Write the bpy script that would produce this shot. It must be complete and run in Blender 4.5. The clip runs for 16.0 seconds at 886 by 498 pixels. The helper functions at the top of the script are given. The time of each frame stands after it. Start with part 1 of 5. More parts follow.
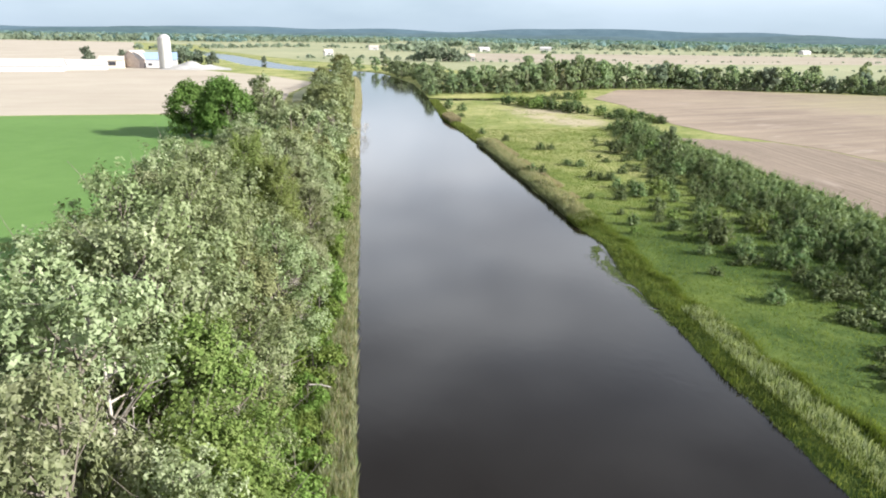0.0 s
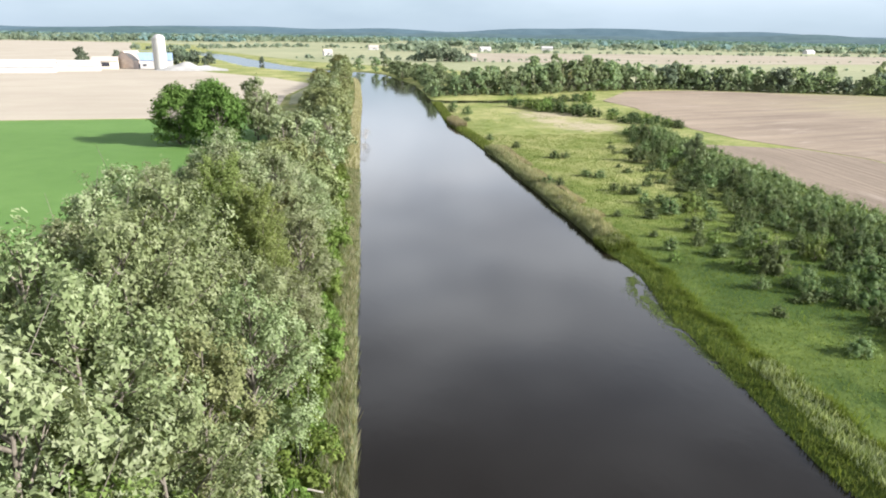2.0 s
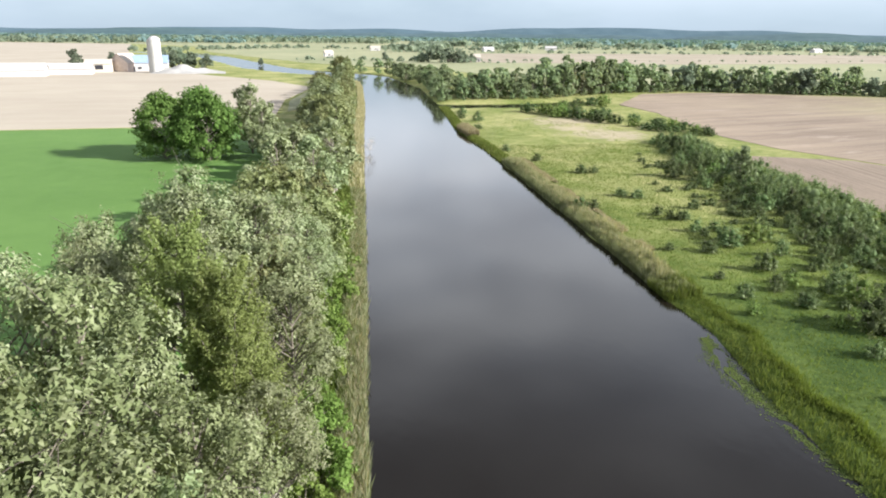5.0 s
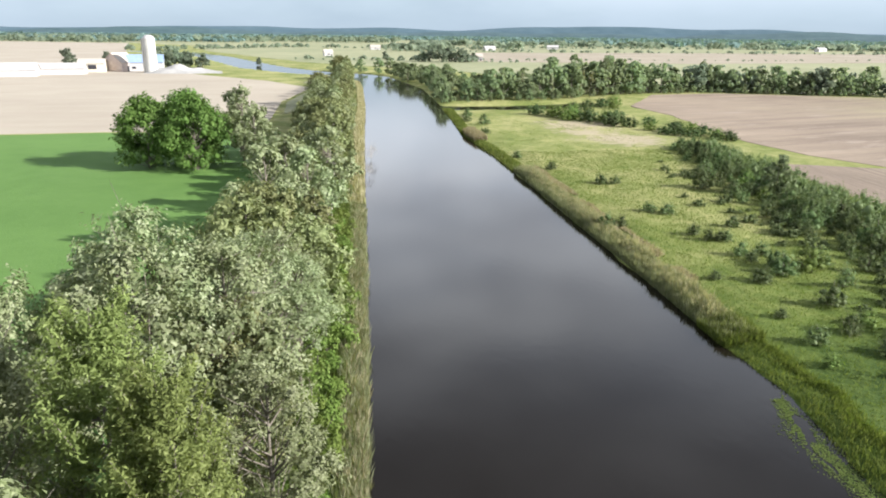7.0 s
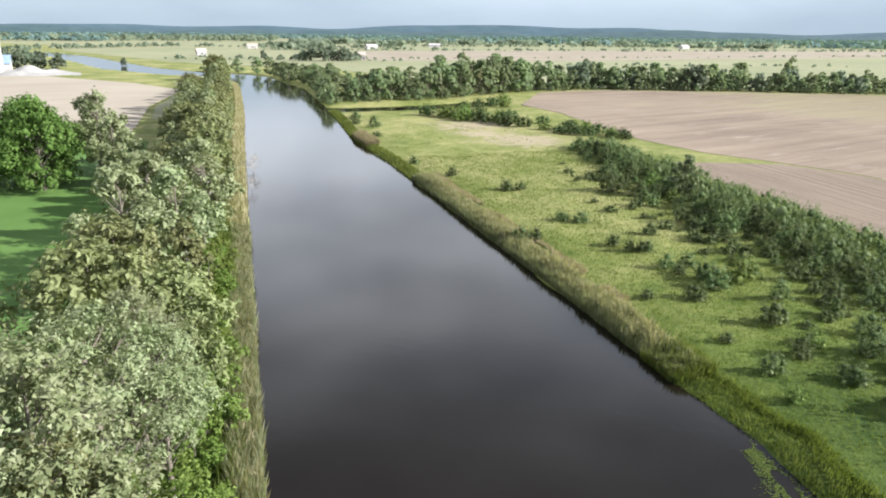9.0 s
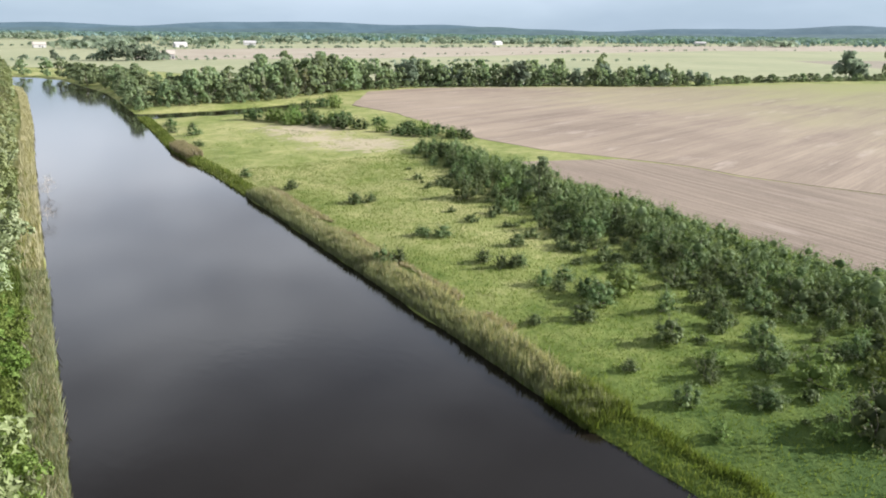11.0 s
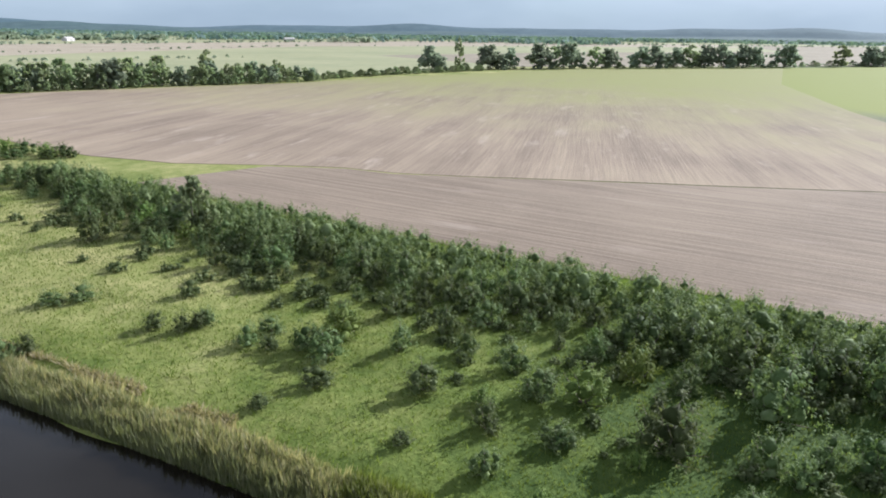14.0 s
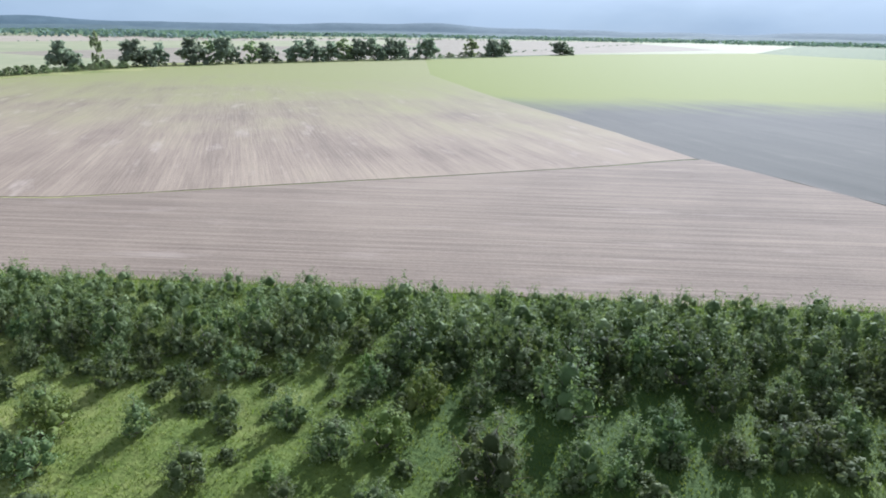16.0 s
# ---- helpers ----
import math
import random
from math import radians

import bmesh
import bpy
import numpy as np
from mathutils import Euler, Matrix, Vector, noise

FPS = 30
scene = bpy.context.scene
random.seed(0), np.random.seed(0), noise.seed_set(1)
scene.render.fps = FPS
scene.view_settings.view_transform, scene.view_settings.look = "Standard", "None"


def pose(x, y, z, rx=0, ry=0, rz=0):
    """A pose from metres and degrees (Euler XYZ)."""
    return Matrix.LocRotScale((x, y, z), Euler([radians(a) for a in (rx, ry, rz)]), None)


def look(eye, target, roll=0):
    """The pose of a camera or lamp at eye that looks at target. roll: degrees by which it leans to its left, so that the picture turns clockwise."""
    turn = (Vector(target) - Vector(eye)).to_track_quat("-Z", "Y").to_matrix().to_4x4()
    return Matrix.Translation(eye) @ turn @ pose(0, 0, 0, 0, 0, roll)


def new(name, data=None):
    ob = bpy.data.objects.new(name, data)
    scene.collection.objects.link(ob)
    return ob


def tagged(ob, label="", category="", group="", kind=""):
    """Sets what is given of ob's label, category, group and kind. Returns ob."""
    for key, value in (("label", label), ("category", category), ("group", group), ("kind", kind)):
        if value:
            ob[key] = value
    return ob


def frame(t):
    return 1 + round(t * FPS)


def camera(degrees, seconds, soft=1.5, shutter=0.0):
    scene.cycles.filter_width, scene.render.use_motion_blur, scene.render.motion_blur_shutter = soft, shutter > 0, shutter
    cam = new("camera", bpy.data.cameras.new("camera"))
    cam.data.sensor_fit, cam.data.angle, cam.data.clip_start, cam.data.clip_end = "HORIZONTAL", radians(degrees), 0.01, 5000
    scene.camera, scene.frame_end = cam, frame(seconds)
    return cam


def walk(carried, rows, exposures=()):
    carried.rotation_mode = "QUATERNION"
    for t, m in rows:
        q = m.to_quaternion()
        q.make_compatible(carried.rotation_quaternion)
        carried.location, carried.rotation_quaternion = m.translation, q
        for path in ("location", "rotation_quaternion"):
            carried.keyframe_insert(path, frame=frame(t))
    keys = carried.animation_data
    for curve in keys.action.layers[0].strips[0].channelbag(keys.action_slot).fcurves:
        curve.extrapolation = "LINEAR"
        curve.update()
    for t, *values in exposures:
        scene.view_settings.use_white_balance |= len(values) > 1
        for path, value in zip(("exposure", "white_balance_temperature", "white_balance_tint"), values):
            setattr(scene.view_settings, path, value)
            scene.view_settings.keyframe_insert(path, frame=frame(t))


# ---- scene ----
# the drone's way along the river, then its turn to the right
cam = camera(64.92, 16.0, 1.9)
PATH = [
    (0.0, look((0.00, -0.00, 25.00), (12.99, 94.67, -4.47), 0.90)),
    (0.5, look((-0.01, 2.87, 24.97), (13.04, 97.53, -4.50), 0.94)),
    (1.0, look((0.07, 5.76, 24.96), (13.10, 100.44, -4.48), 0.95)),
    (1.5, look((0.13, 8.80, 24.98), (13.16, 103.45, -4.53), 0.89)),
    (2.0, look((0.17, 11.79, 24.96), (13.17, 106.45, -4.55), 0.83)),
    (2.5, look((0.16, 14.63, 24.97), (13.16, 109.29, -4.53), 0.86)),
    (3.0, look((0.13, 17.21, 24.98), (13.05, 111.89, -4.50), 0.79)),
    (3.5, look((-0.08, 19.75, 25.08), (12.88, 114.42, -4.41), 0.75)),
    (4.0, look((-0.13, 22.08, 25.15), (12.77, 116.76, -4.31), 0.72)),
    (4.5, look((-0.15, 24.62, 25.19), (12.68, 119.31, -4.28), 0.65)),
    (5.0, look((-0.15, 27.32, 25.22), (12.62, 122.01, -4.30), 0.58)),
    (5.5, look((-0.12, 30.12, 25.24), (12.58, 124.80, -4.35), 0.53)),
    (6.0, look((-0.09, 32.96, 25.23), (12.59, 127.62, -4.40), 0.51)),
    (6.5, look((-0.05, 35.78, 25.19), (12.64, 130.44, -4.47), 0.52)),
    (7.0, look((-0.01, 38.53, 25.07), (12.76, 133.18, -4.57), 0.57)),
    (7.5, look((0.07, 41.25, 25.03), (14.52, 135.65, -4.63), 0.53)),
    (8.0, look((0.19, 43.98, 25.01), (18.97, 137.60, -4.70), 0.55)),
    (8.5, look((0.32, 46.54, 24.87), (23.58, 139.15, -4.83), 0.55)),
    (9.0, look((0.45, 49.13, 24.83), (28.49, 140.41, -4.88), 0.55)),
    (9.5, look((0.62, 51.74, 24.84), (33.71, 141.30, -4.91), 0.54)),
    (10.0, look((0.85, 54.35, 24.86), (39.25, 141.74, -4.93), 0.54)),
    (10.5, look((1.18, 56.94, 24.89), (45.13, 141.66, -4.96), 0.53)),
    (11.0, look((1.63, 59.50, 24.92), (51.31, 140.97, -4.99), 0.50)),
    (11.5, look((2.25, 62.01, 24.96), (57.79, 139.58, -5.02), 0.43)),
    (12.0, look((2.93, 64.48, 24.92), (64.27, 137.54, -5.09), 0.46)),
    (12.5, look((3.67, 66.95, 24.83), (71.33, 134.21, -5.14), 0.60)),
    (13.0, look((4.54, 69.35, 24.76), (78.61, 129.46, -5.24), 0.57)),
    (13.5, look((5.50, 71.61, 24.63), (85.64, 123.42, -5.24), 0.64)),
    (14.0, look((6.42, 73.81, 24.59), (91.64, 116.81, -5.21), 0.88)),
    (14.5, look((7.63, 75.84, 24.57), (96.89, 109.69, -5.21), 0.94)),
    (15.0, look((9.06, 77.75, 24.43), (101.70, 100.89, -5.26), 0.95)),
    (15.5, look((10.58, 79.51, 24.41), (105.34, 91.12, -5.35), 1.05)),
    (16.0, look((12.17, 81.11, 24.43), (107.62, 80.03, -5.39), 1.06)),
]
EXPOSURES = [(0.0, 1.25, 5950, 10), (8.0, 1.14, 5900, 10), (11.0, 1.08, 5850, 11), (14.0, 0.88, 5620, 11), (15.0, 0.84, 5450, 11), (16.0, 0.93, 5250, 12)]
walk(cam, PATH, EXPOSURES)
# ---- end of path ----

# ---- world, sun and exposure ----
SUN_AZ = radians(115)      # clockwise from +y
SUN_EL = radians(25)
world = bpy.data.worlds.new("sky")
scene.world = world
world.use_nodes = True
wn, wl = world.node_tree.nodes, world.node_tree.links
wn.clear()
w_out = wn.new("ShaderNodeOutputWorld")
w_bg = wn.new("ShaderNodeBackground")
w_sky = wn.new("ShaderNodeTexSky")
w_sky.sky_type = "NISHITA"
w_sky.sun_disc = False
w_sky.sun_elevation = SUN_EL
w_sky.sun_rotation = SUN_AZ
w_sky.air_density = 1.0
w_sky.dust_density = 0.1
w_sky.ozone_density = 3.0
w_tc = wn.new("ShaderNodeTexCoord")
w_map = wn.new("ShaderNodeMapping")
w_map.inputs["Scale"].default_value = (1.0, 1.0, 3.2)
w_noise = wn.new("ShaderNodeTexNoise")
w_noise.inputs["Scale"].default_value = 2.1
w_noise.inputs["Detail"].default_value = 6
w_noise.inputs["Roughness"].default_value = 0.55
w_ramp = wn.new("ShaderNodeValToRGB")
w_ramp.color_ramp.elements[0].position = 0.36
w_ramp.color_ramp.elements[0].color = (0.62, 0.62, 0.62, 1)
w_ramp.color_ramp.elements[1].position = 0.56
w_ramp.color_ramp.elements[1].color = (0.95, 0.95, 0.95, 1)
w_mix = wn.new("ShaderNodeMix")
w_mix.data_type = "RGBA"
w_tone = wn.new("ShaderNodeTexNoise")
w_tone.inputs["Scale"].default_value = 3.4
w_tone.inputs["Detail"].default_value = 5
w_cloud = wn.new("ShaderNodeValToRGB")
w_cloud.color_ramp.elements[0].position = 0.34
w_cloud.color_ramp.elements[0].color = (6.2, 6.2, 6.3, 1)
w_cloud.color_ramp.elements[1].position = 0.60
w_cloud.color_ramp.elements[1].color = (10.6, 10.5, 10.3, 1)
wl.new(w_map.outputs[0], w_tone.inputs["Vector"])
wl.new(w_tone.outputs["Fac"], w_cloud.inputs["Fac"])
wl.new(w_cloud.outputs["Color"], w_mix.inputs[7])
wl.new(w_tc.outputs["Generated"], w_map.inputs["Vector"])
wl.new(w_map.outputs[0], w_noise.inputs["Vector"])
wl.new(w_noise.outputs["Fac"], w_ramp.inputs["Fac"])
wl.new(w_ramp.outputs["Color"], w_mix.inputs["Factor"])
wl.new(w_sky.outputs["Color"], w_mix.inputs[6])
w_sep = wn.new("ShaderNodeSeparateXYZ")
w_rise = wn.new("ShaderNodeMapRange")
w_rise.interpolation_type = "SMOOTHSTEP"
w_rise.inputs["From Min"].default_value = 0.0
w_rise.inputs["From Max"].default_value = 0.20
w_haze = wn.new("ShaderNodeMix")
w_haze.data_type = "RGBA"
w_hz = wn.new("ShaderNodeMix")
w_hz.data_type = "RGBA"
w_hz.inputs["Factor"].default_value = 0.14
w_hz.inputs[6].default_value = (2.15, 2.72, 3.15, 1)
wl.new(w_mix.outputs[2], w_hz.inputs[7])
wl.new(w_tc.outputs["Generated"], w_sep.inputs[0])
wl.new(w_sep.outputs[2], w_rise.inputs["Value"])
wl.new(w_rise.outputs[0], w_haze.inputs["Factor"])
wl.new(w_hz.outputs[2], w_haze.inputs[6])
# thin grey cloud overhead with a little blue between
w_grey = wn.new("ShaderNodeValToRGB")
w_grey.color_ramp.elements[0].position = 0.36
w_grey.color_ramp.elements[0].color = (1.5, 1.35, 1.2, 1)
w_grey.color_ramp.elements[1].position = 0.62
w_grey.color_ramp.elements[1].color = (4.6, 4.3, 4.0, 1)
wl.new(w_tone.outputs["Fac"], w_grey.inputs["Fac"])
w_top = wn.new("ShaderNodeMapRange")
w_top.interpolation_type = "SMOOTHSTEP"
w_top.inputs["From Min"].default_value = 0.33
w_top.inputs["From Max"].default_value = 0.62
w_thin = wn.new("ShaderNodeMix")
w_thin.data_type = "RGBA"
w_thin.inputs["Factor"].default_value = 0.62
wl.new(w_sky.outputs["Color"], w_thin.inputs[6])
wl.new(w_grey.outputs["Color"], w_thin.inputs[7])
w_over = wn.new("ShaderNodeMix")
w_over.data_type = "RGBA"
wl.new(w_sep.outputs[2], w_top.inputs["Value"])
wl.new(w_top.outputs[0], w_over.inputs["Factor"])
wl.new(w_mix.outputs[2], w_over.inputs[6])
wl.new(w_thin.outputs[2], w_over.inputs[7])
wl.new(w_over.outputs[2], w_haze.inputs[7])
wl.new(w_haze.outputs[2], w_bg.inputs["Color"])
w_bg.inputs["Strength"].default_value = 0.085
wl.new(w_bg.outputs[0], w_out.inputs["Surface"])

sun_data = bpy.data.lights.new("sun", "SUN")
sun_data.energy = 5.0
sun_data.angle = radians(0.6)
sun_data.color = (1.0, 0.93, 0.82)
sun = new("sun", sun_data)
SUN_DIR = Vector((math.sin(SUN_AZ) * math.cos(SUN_EL), math.cos(SUN_AZ) * math.cos(SUN_EL), math.sin(SUN_EL)))
sun.matrix_world = look(SUN_DIR * 200, (0, 0, 0))
scene.view_settings.exposure = 0.0


# ---- materials ----
def base_mat(name):
    m = bpy.data.materials.new(name)
    m.use_nodes = True
    nt = m.node_tree
    nt.nodes.clear()
    out = nt.nodes.new("ShaderNodeOutputMaterial")
    return m, nt.nodes, nt.links, out


def ramp(nodes, stops):
    r = nodes.new("ShaderNodeValToRGB")
    e = r.color_ramp.elements
    while len(e) < len(stops):
        e.new(0.5)
    for el, (p, c) in zip(e, stops):
        el.position = p
        el.color = (*c, 1)
    return r


def noise_node(nodes, links, vec, scale, detail=4, rough=0.55, distort=0.0):
    n = nodes.new("ShaderNodeTexNoise")
    n.inputs["Scale"].default_value = scale
    n.inputs["Detail"].default_value = detail
    n.inputs["Roughness"].default_value = rough
    n.inputs["Distortion"].default_value = distort
    links.new(vec, n.inputs["Vector"])
    return n


def mapped(nodes, links, scale=(1, 1, 1), turn=0.0):
    tc = nodes.new("ShaderNodeTexCoord")
    mp = nodes.new("ShaderNodeMapping")
    mp.vector_type = "TEXTURE"
    mp.inputs["Scale"].default_value = tuple(1.0 / c for c in scale)
    mp.inputs["Rotation"].default_value = (0, 0, turn)
    links.new(tc.outputs["Object"], mp.inputs["Vector"])
    return mp.outputs[0]


def mix_rgb(nodes, links, fac, a, b, mode="MIX"):
    mx = nodes.new("ShaderNodeMix")
    mx.data_type = "RGBA"
    mx.blend_type = mode
    for sock, v in ((mx.inputs["Factor"], fac), (mx.inputs[6], a), (mx.inputs[7], b)):
        if isinstance(v, (int, float)):
            sock.default_value = v
        elif isinstance(v, tuple):
            sock.default_value = (*v, 1)
        else:
            links.new(v, sock)
    return mx.outputs[2]


def math_node(nodes, links, op, a, b=0.0, clamp=False):
    n = nodes.new("ShaderNodeMath")
    n.operation = op
    n.use_clamp = clamp
    for sock, v in zip(n.inputs, (a, b)):
        if isinstance(v, (int, float)):
            sock.default_value = v
        else:
            links.new(v, sock)
    return n.outputs[0]


def leaf_mat(name, dark, mid, pale, translucent=0.3, rough=0.7, vary=0.35, glow=(1.0, 1.0, 0.55)):
    """Foliage: each leaf differs a little, each tree differs as a whole."""
    m, n, l, out = base_mat(name)
    geo = n.new("ShaderNodeNewGeometry")
    info = n.new("ShaderNodeObjectInfo")
    r = ramp(n, [(0.0, dark), (0.45, mid), (1.0, pale)])
    big = noise_node(n, l, mapped(n, l), 0.9, 3)
    v = math_node(n, l, "MULTIPLY", geo.outputs["Random Per Island"], 0.42)
    v = math_node(n, l, "ADD", v, math_node(n, l, "MULTIPLY", math_node(n, l, "SUBTRACT", big.outputs["Fac"], 0.22), 1.0), clamp=True)
    l.new(v, r.inputs["Fac"])
    hsv = n.new("ShaderNodeHueSaturation")
    l.new(r.outputs["Color"], hsv.inputs["Color"])
    l.new(math_node(n, l, "ADD", math_node(n, l, "MULTIPLY", info.outputs["Random"], 0.035), 0.4825), hsv.inputs["Hue"])
    l.new(math_node(n, l, "ADD", math_node(n, l, "MULTIPLY", info.outputs["Random"], vary), 0.995 - vary / 2), hsv.inputs["Value"])
    p = n.new("ShaderNodeBsdfPrincipled")
    p.inputs["Roughness"].default_value = rough
    p.inputs["Specular IOR Level"].default_value = 0.15
    l.new(hsv.outputs["Color"], p.inputs["Base Color"])
    t = n.new("ShaderNodeBsdfTranslucent")
    l.new(mix_rgb(n, l, 1.0, hsv.outputs["Color"], glow, "MULTIPLY"), t.inputs["Color"])
    mx = n.new("ShaderNodeMixShader")
    mx.inputs[0].default_value = translucent
    l.new(p.outputs[0], mx.inputs[1])
    l.new(t.outputs[0], mx.inputs[2])
    l.new(mx.outputs[0], out.inputs["Surface"])
    return m


def plain_mat(name, a, b, scale=1.0, rough=0.8, bump=0.1, metal=0.0, stretch=(1, 1, 1)):
    m, n, l, out = base_mat(name)
    v = mapped(n, l, stretch)
    n1 = noise_node(n, l, v, scale, 6, 0.6)
    n2 = noise_node(n, l, v, scale * 9, 4, 0.6)
    f = math_node(n, l, "ADD", math_node(n, l, "MULTIPLY", n1.outputs["Fac"], 0.7), math_node(n, l, "MULTIPLY", n2.outputs["Fac"], 0.3))
    r = ramp(n, [(0.32, a), (0.68, b)])
    l.new(f, r.inputs["Fac"])
    p = n.new("ShaderNodeBsdfPrincipled")
    p.inputs["Roughness"].default_value = rough
    p.inputs["Metallic"].default_value = metal
    p.inputs["Specular IOR Level"].default_value = 0.3
    l.new(r.outputs["Color"], p.inputs["Base Color"])
    if bump:
        bp = n.new("ShaderNodeBump")
        bp.inputs["Strength"].default_value = bump
        bp.inputs["Distance"].default_value = 0.1
        l.new(f, bp.inputs["Height"])
        l.new(bp.outputs[0], p.inputs["Normal"])
    l.new(p.outputs[0], out.inputs["Surface"])
    return m


def field_mat(name, soil_a, soil_b, crop, crop_lo, crop_hi, row_turn, row_gap=3.0, axis=0, stripe=0.35, patch=(0.4, 0.33, 0.27)):
    """Tilled soil in rows, with a young crop that grows thicker along one axis."""
    m, n, l, out = base_mat(name)
    v = mapped(n, l)
    rows = mapped(n, l, (0.012, 1.0 / row_gap, 1.0), row_turn)
    fine = mapped(n, l, (0.05, 2.2, 1.0), row_turn)
    big = noise_node(n, l, v, 0.018, 5, 0.6)
    st = noise_node(n, l, rows, 1.0, 3, 0.6)
    fn = noise_node(n, l, fine, 1.0, 4, 0.65)
    grit = noise_node(n, l, v, 3.0, 4, 0.7)
    f = math_node(n, l, "ADD", math_node(n, l, "MULTIPLY", big.outputs["Fac"], 0.45), math_node(n, l, "MULTIPLY", st.outputs["Fac"], stripe))
    f = math_node(n, l, "ADD", f, math_node(n, l, "MULTIPLY", fn.outputs["Fac"], 0.42))
    f = math_node(n, l, "ADD", f, math_node(n, l, "MULTIPLY", grit.outputs["Fac"], 0.22))
    f = math_node(n, l, "SUBTRACT", f, 0.22 + 0.5 * (stripe - 0.35))
    r = ramp(n, [(0.36, soil_a), (0.62, soil_b)])
    l.new(f, r.inputs["Fac"])
    # pale dry patches
    pv = mapped(n, l, (0.05, 0.18, 1), row_turn)
    pn = noise_node(n, l, pv, 1.0, 5, 0.65)
    pr = ramp(n, [(0.58, (0, 0, 0)), (0.72, (0.75, 0.75, 0.75))])
    l.new(pn.outputs["Fac"], pr.inputs["Fac"])
    col = mix_rgb(n, l, pr.outputs["Color"], r.outputs["Color"], patch)
    tc = n.new("ShaderNodeTexCoord")
    sep = n.new("ShaderNodeSeparateXYZ")
    l.new(tc.outputs["Object"], sep.inputs[0])
    mr = n.new("ShaderNodeMapRange")
    mr.interpolation_type = "SMOOTHSTEP"
    mr.inputs["From Min"].default_value = crop_lo
    mr.inputs["From Max"].default_value = crop_hi
    wob = math_node(n, l, "MULTIPLY", math_node(n, l, "SUBTRACT", big.outputs["Fac"], 0.5), 0.9 * (crop_hi - crop_lo))
    wob2 = math_node(n, l, "MULTIPLY", math_node(n, l, "SUBTRACT", st.outputs["Fac"], 0.5), 0.5 * (crop_hi - crop_lo))
    l.new(math_node(n, l, "ADD", math_node(n, l, "ADD", sep.outputs[axis], wob), wob2), mr.inputs["Value"])
    col = mix_rgb(n, l, mr.outputs[0], col, crop)
    p = n.new("ShaderNodeBsdfPrincipled")
    p.inputs["Roughness"].default_value = 0.95
    p.inputs["Specular IOR Level"].default_value = 0.15
    l.new(col, p.inputs["Base Color"])
    bp = n.new("ShaderNodeBump")
    bp.inputs["Strength"].default_value = 0.5
    bp.inputs["Distance"].default_value = 0.12
    l.new(math_node(n, l, "ADD", fn.outputs["Fac"], math_node(n, l, "MULTIPLY", grit.outputs["Fac"], 0.6)), bp.inputs["Height"])
    l.new(bp.outputs[0], p.inputs["Normal"])
    l.new(p.outputs[0], out.inputs["Surface"])
    return m


def grass_mat(name, stops, scale=0.05, fine=2.5, bump=0.6, lush=None, spots=()):
    m, n, l, out = base_mat(name)
    v = mapped(n, l)
    n1 = noise_node(n, l, v, scale, 6, 0.62, 0.4)
    n2 = noise_node(n, l, v, scale * 9, 5, 0.65)
    n3 = noise_node(n, l, v, fine, 4, 0.7)
    f = math_node(n, l, "ADD", math_node(n, l, "MULTIPLY", n1.outputs["Fac"], 0.55), math_node(n, l, "MULTIPLY", n2.outputs["Fac"], 0.3))
    f = math_node(n, l, "ADD", f, math_node(n, l, "MULTIPLY", n3.outputs["Fac"], 0.15))
    if lush:
        tc = n.new("ShaderNodeTexCoord")
        sep = n.new("ShaderNodeSeparateXYZ")
        l.new(tc.outputs["Object"], sep.inputs[0])
        mr = n.new("ShaderNodeMapRange")
        mr.interpolation_type = "SMOOTHSTEP"
        mr.inputs["From Min"].default_value = lush[0]
        mr.inputs["From Max"].default_value = lush[1]
        mr.inputs["To Min"].default_value = -0.155
        mr.inputs["To Max"].default_value = 0.09
        l.new(sep.outputs[1], mr.inputs["Value"])
        f = math_node(n, l, "ADD", f, mr.outputs[0])
    r = ramp(n, stops)
    l.new(f, r.inputs["Fac"])
    p = n.new("ShaderNodeBsdfPrincipled")
    p.inputs["Roughness"].default_value = 0.9
    p.inputs["Specular IOR Level"].default_value = 0.15
    col = r.outputs["Color"]
    for sx, sy, sr in spots:
        # dry trampled places, ragged at the edge
        vd = n.new("ShaderNodeVectorMath")
        vd.operation = "DISTANCE"
        mp = mapped(n, l)
        l.new(mp, vd.inputs[0])
        vd.inputs[1].default_value = (sx, sy, 0)
        k = math_node(n, l, "ADD", math_node(n, l, "DIVIDE", vd.outputs["Value"], sr), math_node(n, l, "MULTIPLY", math_node(n, l, "SUBTRACT", n2.outputs["Fac"], 0.5), 2.6))
        sm = n.new("ShaderNodeMapRange")
        sm.interpolation_type = "SMOOTHSTEP"
        sm.inputs["From Min"].default_value = 1.0
        sm.inputs["From Max"].default_value = 0.35
        sm.inputs["To Max"].default_value = 0.8
        l.new(k, sm.inputs["Value"])
        col = mix_rgb(n, l, sm.outputs[0], col, (0.44, 0.36, 0.26))
    l.new(col, p.inputs["Base Color"])
    bp = n.new("ShaderNodeBump")
    bp.inputs["Strength"].default_value = bump
    bp.inputs["Distance"].default_value = 0.25
    l.new(math_node(n, l, "ADD", n3.outputs["Fac"], n2.outputs["Fac"]), bp.inputs["Height"])
    l.new(bp.outputs[0], p.inputs["Normal"])
    l.new(p.outputs[0], out.inputs["Surface"])
    return m


